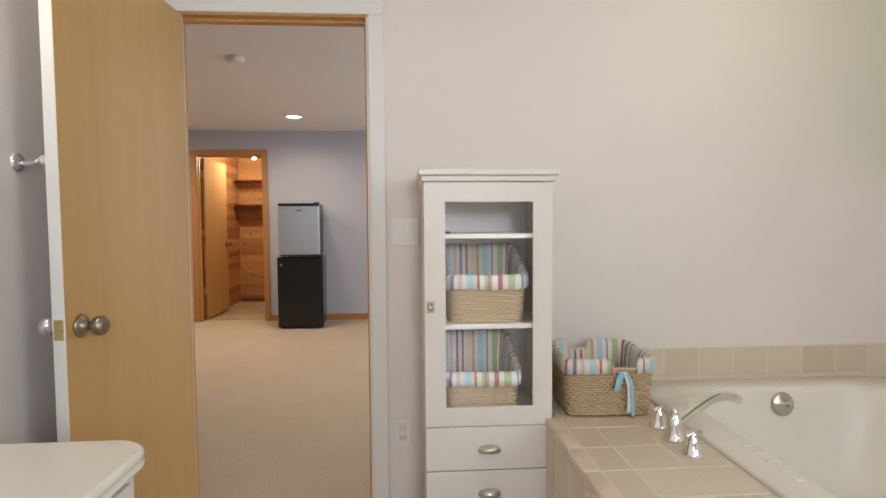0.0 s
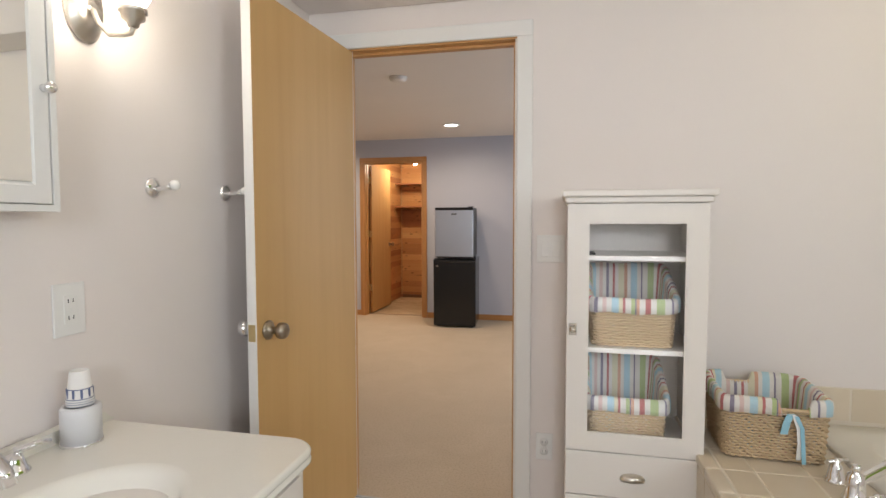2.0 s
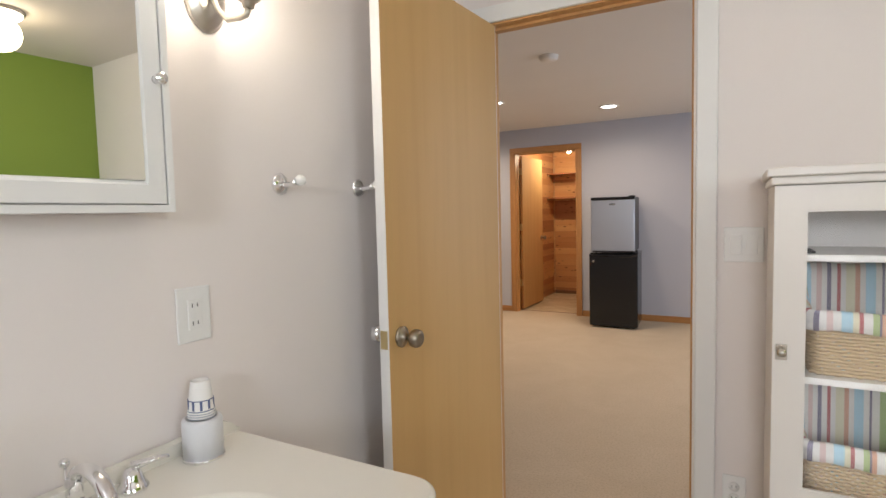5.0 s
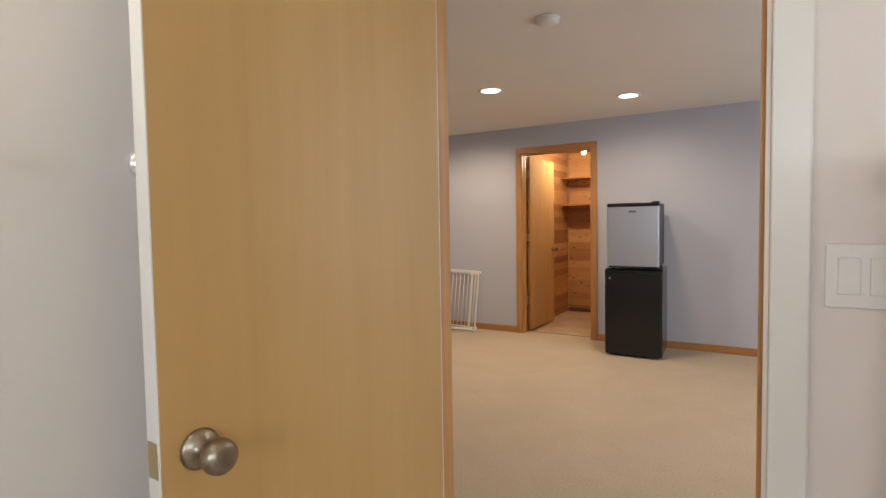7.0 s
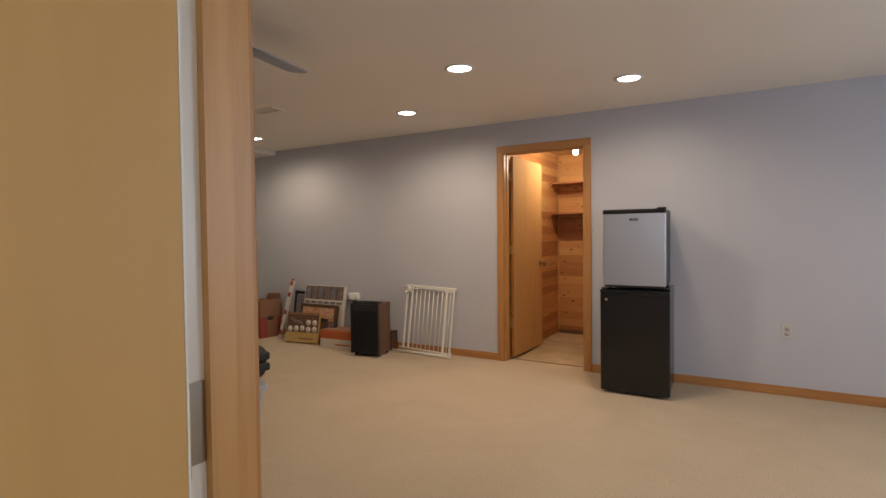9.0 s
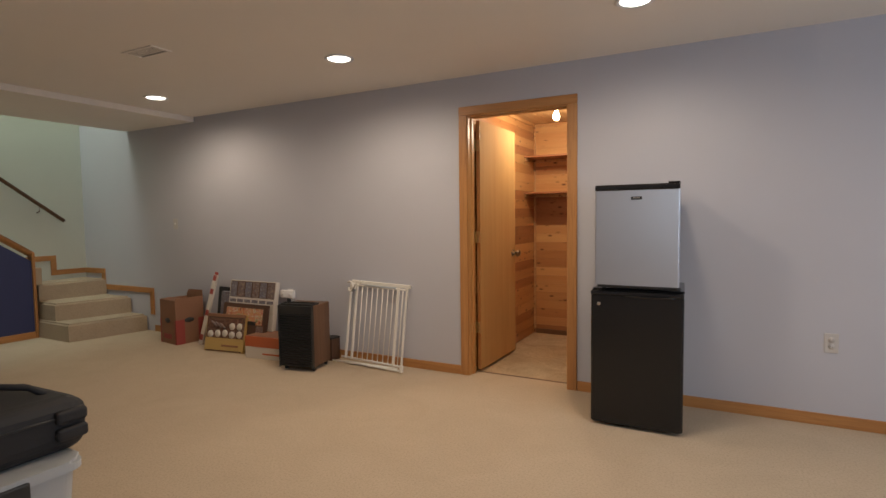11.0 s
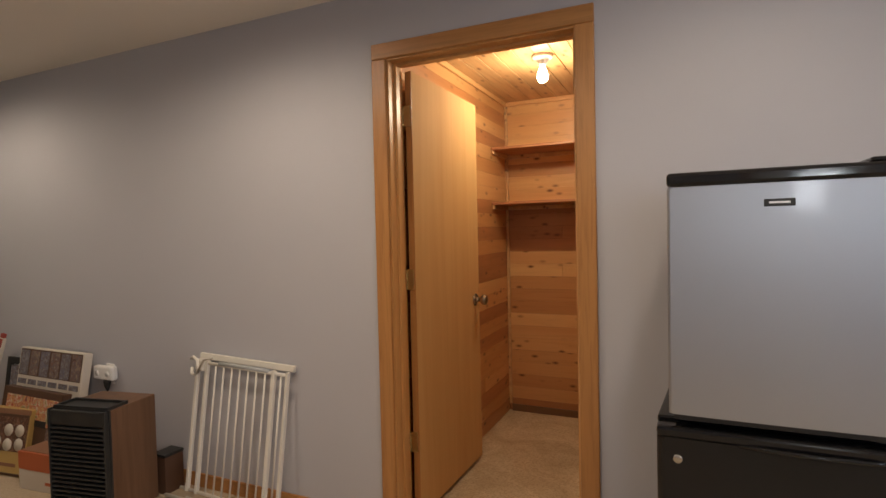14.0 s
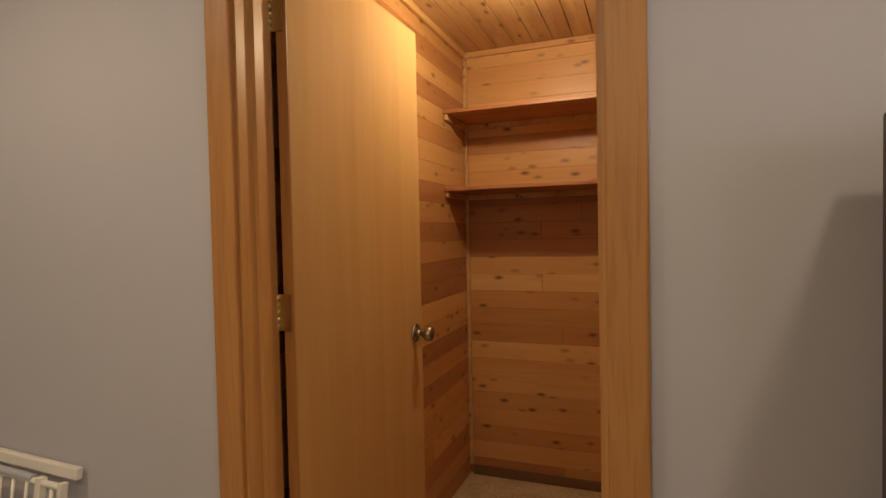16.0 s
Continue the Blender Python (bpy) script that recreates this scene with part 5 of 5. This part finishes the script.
# rolled outer edge, flat deck, bowl
for pull, z in ((0.006, -0.036), (0.0, -0.032), (0.0, -0.026), (0.008, -0.022), (0.002, -0.018), (0.0, -0.010), (0.003, -0.004), (0.010, 0.0)):
    rings.append([b.verts.new((max(0.002, p.x - pull * c), p.y - pull * s, z)) for p, (c, s) in zip(outer, inner)])
for k, z in ((1.08, 0.0), (1.0, -0.003), (0.95, -0.012), (0.85, -0.045), (0.62, -0.085), (0.25, -0.10)):
    rings.append([b.verts.new((cx + ax * k * c, cy + ay * k * s, z)) for c, s in inner])
for k, (p, q) in enumerate(zip(rings, rings[1:])):
    for i in range(n):
        j = (i + 1) % n
        b.faces.new((p[i], p[j], q[j], q[i])).smooth = k != 7
b.faces.new(rings[-1])
part("deck", b, M_COUNTER, top)
half = [(0.0, 0.006), (0.012, 0.012), (0.025, 0.026), (0.045, 0.036), (0.075, 0.041), (0.105, 0.038), (0.13, 0.032), (0.17, 0.030)]
out = [(0.0, 0.0), (TW, 0.0)] + [(TW - y, z) for y, z in half] + half[::-1]
b = bmesh.new()
f0 = [b.verts.new((0.002, y, z)) for y, z in out]
f1 = [b.verts.new((0.026, y, z)) for y, z in out]
b.faces.new(f0)
b.faces.new(f1[::-1])
for i in range(len(out)):
    b.faces.new((f0[i], f1[i], f1[(i + 1) % len(out)], f0[(i + 1) % len(out)]))
part("backsplash", b, M_COUNTER, top, "low scrolled backsplash")
part("drain", lathe([(0, -0.108), (0.022, -0.102), (0.024, -0.099), (0.015, -0.097), (0, -0.098)], 20, Matrix.Translation((cx, cy, 0))), M_CHROME, top)

fau = thing("sink_faucet", pose(BL + 0.072, 1.328, VZ) @ Matrix.Diagonal((1, 1, 0.8, 1)), "chrome widespread sink faucet with a hooked spout", "faucet")
part("spout", tube([(0, 0, 0.02), (0, 0, 0.06)] + arc((0.05, 0, 0.065), 0.05, 180, 40, 9) + [(0.105, 0, 0.075), (0.118, 0, 0.045)], 0.0135, 12), M_CHROME, fau)
part("spout_base", lathe([(0, 0), (0.027, 0), (0.027, 0.006), (0.019, 0.014), (0.016, 0.034), (0, 0.036)], 22), M_CHROME, fau)
part("lift_rod", tube([(-0.026, 0, 0.0), (-0.026, 0, 0.10)], 0.003, 8), M_CHROME, fau)
part("lift_knob", lathe([(0, 0.10), (0.007, 0.102), (0.009, 0.11), (0.006, 0.118), (0, 0.12)], 14, Matrix.Translation((-0.028, 0, 0))), M_CHROME, fau)
for y in (-0.10, 0.10):
    h = part("valve", lathe([(0, 0), (0.027, 0), (0.028, 0.006), (0.022, 0.014), (0.017, 0.036), (0.013, 0.048), (0, 0.052)], 22, Matrix.Translation((0, y, 0))), M_CHROME, fau)
    part("lever", tube([(0.0, y, 0.055), (0.02, y + math.copysign(0.03, y), 0.062), (0.03, y + math.copysign(0.055, y), 0.06)], [0.011, 0.007, 0.006], 10), M_CHROME, h)

cupd = thing("cup_dispenser", pose(BL + 0.073, 1.581, VZ), "frosted plastic cup holder on the vanity", "cup holder")
part("holder", lathe([(0, 0.004), (0.041, 0.004), (0.041, 0.082), (0.037, 0.088), (0.028, 0.088), (0.028, 0.03), (0, 0.03)], 28), M_FROSTPLASTIC, cupd)
part("base_ring", lathe([(0, 0), (0.043, 0), (0.043, 0.006), (0.0, 0.006)], 28), M_CHROME, cupd)
cups = thing("paper_cups", pose(BL + 0.073, 1.581, VZ + 0.031), "upturned stack of white paper cups with blue rims", "paper cups")
for k in range(6):
    z = 0.058 + 0.0026 * k
    part("cup", lathe([(0.0275, z), (0.0285, z + 0.0012), (0.0272, z + 0.0026)] + ([(0.0195, 0.135), (0.018, 0.1365), (0.0175, 0.1335), (0.0, 0.1335)] if k == 5 else [(0.025, z + 0.0026)]), 24), M_CUP, cups)
    if k % 2 == 0:
        part("blue_band", lathe([(0.0288, z + 0.0004), (0.0288, z + 0.0014)], 24), M_CUPBLUE, cups)
for k in range(10):
    a = 2 * math.pi * k / 10
    part("printed_bar", rbox(-0.0025, -0.0008, 0.0, 0.0025, 0.0008, 0.022, 0.0003, 1), M_CUPBLUE, cups).matrix_local = pose(0.0258 * math.cos(a), 0.0258 * math.sin(a), 0.0745, 0, 0, math.degrees(a) + 90)
part("printed_ring", lathe([(0.0275, 0.0735), (0.0273, 0.0755)], 24), M_CUPBLUE, cups)
part("printed_ring", lathe([(0.0249, 0.0955), (0.0246, 0.0975)], 24), M_CUPBLUE, cups)

soap = thing("soap_bottle", pose(BL + 0.12, 1.056, VZ) @ Matrix.Diagonal((1.12, 1.12, 1.30, 1)), "hand soap bottle with a dark red pump", "soap bottle")
part("bottle", lathe([(0, 0), (0.031, 0.0), (0.034, 0.006), (0.034, 0.075), (0.030, 0.10), (0.02, 0.112), (0.02, 0.115), (0, 0.115)], 24), M_SOAPRED, soap)
part("label", lathe([(0.0345, 0.018), (0.0345, 0.062)], 24), M_SOAPGREEN, soap, "green label")
part("collar", lathe([(0, 0.1155), (0.019, 0.1155), (0.018, 0.135), (0.006, 0.138), (0.006, 0.16), (0, 0.16)], 20), M_SOAPRED, soap)
part("pump_head", tube([(-0.012, -0.004, 0.163), (0.0, 0.0, 0.166), (0.02, 0.014, 0.167), (0.042, 0.03, 0.160)], [0.010, 0.011, 0.008, 0.006], 10), M_SOAPRED, soap)

# ---- medicine cabinet; its mirror sits slightly skewed in the door ----
med = thing("mirror_cabinet", pose(BL, 0.845, 1.314), "white framed mirror cabinet above the vanity", "mirror cabinet")
MW, MH, MF = 0.692, 0.80, 0.09
part("case", boxes((0.001, 0, 0, MF, 0.014, MH), (0.001, MW - 0.014, 0, MF, MW, MH), (0.001, 0.014, 0, MF, MW - 0.014, 0.014), (0.001, 0.014, MH - 0.014, MF, MW - 0.014, MH), (0.001, 0.014, 0.014, 0.01, MW - 0.014, MH - 0.014)), M_TRIMWHITE, med)
def picture_frame(x0, x1, y0, z0, y1, z1, w):
    """One mitred frame in the yz plane, its inner edge sloping back."""
    b = bmesh.new()
    loops = []
    for x, i in ((x0, 0.0), (x1 - 0.002, 0.0), (x1, 0.002), (x1, w - 0.008), (x1 - 0.006, w), (x0, w)):
        loops.append([b.verts.new((x, y, z)) for y, z in ((y0 + i, z0 + i), (y1 - i, z0 + i), (y1 - i, z1 - i), (y0 + i, z1 - i))])
    for p, q in zip(loops, loops[1:] + loops[:1]):
        for i in range(4):
            k = (i + 1) % 4
            b.faces.new((p[i], p[k], q[k], q[i]))
    return b


md = part("door", picture_frame(-0.018, 0.0, 0, 0, 0.660, 0.768, 0.044), M_TRIMWHITE, med)
md.matrix_local = pose(MF - 0.001, 0.016, 0.016)
part("mirror", boxes((-0.003, -0.288, 0.0445, 0.001, 0.288, 0.7235)), M_MIRROR, md, "mirror glass").matrix_local = pose(-0.0105, 0.33, 0, 0, 0, -1.6)
part("knob", lathe([(0, 0), (0.008, 0), (0.006, 0.006), (0.0055, 0.012), (0.011, 0.016), (0.0125, 0.021), (0.01, 0.026), (0, 0.027)], 20, pose(0.0, 0.648, 0.238, 0, 90)), M_CHROME, md, "small chrome knob")

# ---- sconce ----
sc = thing("wall_sconce", pose(BL, 1.698, 1.812), "brushed nickel wall sconce with a lit frosted glass shade", "wall light")
b = lathe([(0, 0.0), (0.056, 0.0), (0.057, 0.004), (0.05, 0.010), (0.044, 0.012), (0.040, 0.018), (0.02, 0.022), (0, 0.022)], 36, Matrix.Diagonal((1, 1, 1, 1)))
b.transform(Matrix.Rotation(radians(90), 4, "Y") @ Matrix.Diagonal((1.55, 1, 1, 1)))
part("backplate", b, M_NICKEL, sc)
for z in (-0.04, 0.04):
    part("screw", lathe([(0, 0), (0.006, 0), (0.005, 0.005), (0, 0.006)], 12, pose(0.014, 0, z, 0, 90)), M_NICKEL, sc)
part("arm", tube([(0.018, 0, -0.005), (0.03, 0.0, -0.012), (0.045, 0, -0.045), (0.075, 0.0, -0.073), (0.115, 0.0, -0.076), (0.134, 0.0, -0.074), (0.142, 0.0, -0.062)], 0.0065, 12), M_NICKEL, sc)
part("socket_cup", lathe([(0, -0.062), (0.012, -0.06), (0.014, -0.05), (0.026, -0.042), (0.027, -0.03), (0.031, -0.028), (0.031, -0.018), (0.024, -0.016), (0, -0.016)], 26, Matrix.Translation((0.142, 0, 0))), M_NICKEL, sc)
b = lathe([(0.022, -0.0155), (0.034, 0.0), (0.048, 0.03), (0.056, 0.06), (0.062, 0.09), (0.072, 0.115), (0.069, 0.115), (0.059, 0.09), (0.052, 0.06), (0.044, 0.03), (0.03, 0.003), (0.018, -0.012)], 32, Matrix.Translation((0.142, 0, 0)))
part("shade", b, M_FROST, sc, "lit frosted glass shade")

# ---- robe hooks ----
hook = None
for y in (1.902, 2.236):
    if hook is None:
        hook = thing("robe_hook", pose(BL, y, 1.387), "chrome robe hook with a white porcelain knob", "hook", "robe hooks")
        part("rosette", lathe([(0, 0.0003), (0.028, 0.0003), (0.029, 0.004), (0.021, 0.009), (0.013, 0.013), (0, 0.013)], 24, pose(0, 0, 0, 0, 90)), M_CHROME, hook)
        part("stem", tube([(0.006, 0, 0), (0.022, 0, -0.004), (0.045, 0, -0.001), (0.064, 0, 0.004)], [0.009, 0.0065, 0.007, 0.010], 12), M_CHROME, hook)
        part("tip", lathe([(0, 0), (0.009, 0.001), (0.0145, 0.010), (0.014, 0.018), (0.008, 0.025), (0, 0.027)], 18, pose(0.063, 0, 0.004, 0, 80)), M_PORCELAIN, hook, "white porcelain tip")
    else:
        copy_thing(hook, pose(BL, y, 1.387))

# ---- bathroom ceiling light ----
cl = thing("ceiling_light", pose(1.25, 2.1, BATH_H), "lit flush ceiling light with a white glass dome", "ceiling light")
part("pan", lathe([(0, -0.0005), (0.11, -0.0005), (0.112, -0.012), (0.10, -0.018), (0, -0.018)], 32), M_NICKEL, cl)
part("dome", lathe([(0.099, -0.0185), (0.092, -0.032), (0.07, -0.047), (0.035, -0.055), (0, -0.057)], 32), M_DOME, cl, "glowing glass dome")

# ---- pieces: tiles ----
tile_meshes = {}


def tile_piece(parent, m, w, d, th=0.007):
    key = (round(w, 3), round(d, 3))
    if key not in tile_meshes:
        tile_meshes[key] = mesh_of("tile", rbox(0, 0, 0, w, d, th, 0.002, 1), M_TILE)
    ob = new("tile", tile_meshes[key])
    ob.parent = parent
    ob.matrix_local = m


P, G = 0.152, 0.005
_b = rbox(0, 0, -0.022, 0.052, P, 0.0075, 0.007, 3)
for _f in _b.faces:
    _f.smooth = True
BULLNOSE = mesh_of("edge_tile", _b, M_TILE)
y = BW0 - 0.009
j = 0
while y - P > 1.2:
    y -= P + G
    bull = new("edge_tile", BULLNOSE)
    bull.parent = deck
    bull.matrix_local = pose(0.3465, y, DZ - 0.0062)
    for x, w in ((0.4035, 0.088), (0.4965, P), (0.6535, TX0 - 0.6575)):
        tile_piece(deck, pose(x, y, DZ - 0.0062), w, P)
    for i in range(3):
        tile_piece(deck, pose(0.357, y, DZ - 0.030 - (i + 1) * (P + G), 0, -90, 0), P, P)
row = structure("tile_row", boxes((0.376, BW0 - 0.009, DZ - 0.004, BR - 0.001, BW0 - 0.0003, DZ + 0.150)), M_GROUT, "row of beige wall tiles above the tub")
x = 0.50
while x < BR - 0.02:
    w = min(P, BR - 0.003 - x)
    tile_piece(row, pose(x, BW0 - 0.0028, DZ + 0.023, 90, 0, 0), w, 0.126)
    x += P + G

# ---- pieces: cedar boards of the closet ----
rng = random.Random(7)
plank_meshes = {}


def plank(parent, axis, length, x, y, z, tone):
    key = (axis, round(length, 2), tone)
    if key not in plank_meshes:
        L = key[1]
        v = (0, 0, 0.0002, L - 0.001, 0.0118, 0.0888) if axis == "x" else (0, 0, 0.0002, 0.0118, L - 0.001, 0.0888)
        plank_meshes[key] = mesh_of("plank", rbox(*v, 0.0013, 1), CEDAR[axis][tone])
    ob = new("plank", plank_meshes[key])
    ob.parent = parent
    ob.location = (x, y, z)


# boards of like colour lie together, two to four courses at a time; x courses 13 to 16 paint in the lower shelf's
# shadow
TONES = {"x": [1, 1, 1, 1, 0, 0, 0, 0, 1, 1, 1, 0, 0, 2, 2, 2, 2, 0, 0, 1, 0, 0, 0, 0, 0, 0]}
TONES["y"] = [rng.choice((0, 1, 1, 2)) for _ in range(26)]
z, r = 0.0, 0
while z < KH - 0.01:
    for wall, axis, length in ((closet_n, "x", KX1 - KX0), (closet_w, "y", KY1 - KY0 - 0.014), (closet_e, "y", KY1 - KY0 - 0.014)):
        cut = round(rng.uniform(0.3, 0.7) * length, 1) if rng.random() < 0.3 else 0
        at = 0.0
        for L in ([cut, length - cut] if cut else [length]):
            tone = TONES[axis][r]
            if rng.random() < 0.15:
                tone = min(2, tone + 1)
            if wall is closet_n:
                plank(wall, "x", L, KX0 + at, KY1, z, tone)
            elif wall is closet_w:
                plank(wall, "y", L, KX0 - 0.0119, KY0 + 0.013 + at, z, tone)
            else:
                plank(wall, "y", L, KX1, KY0 + 0.013 + at, z, tone)
            at += L
    z += 0.089
    r += 1
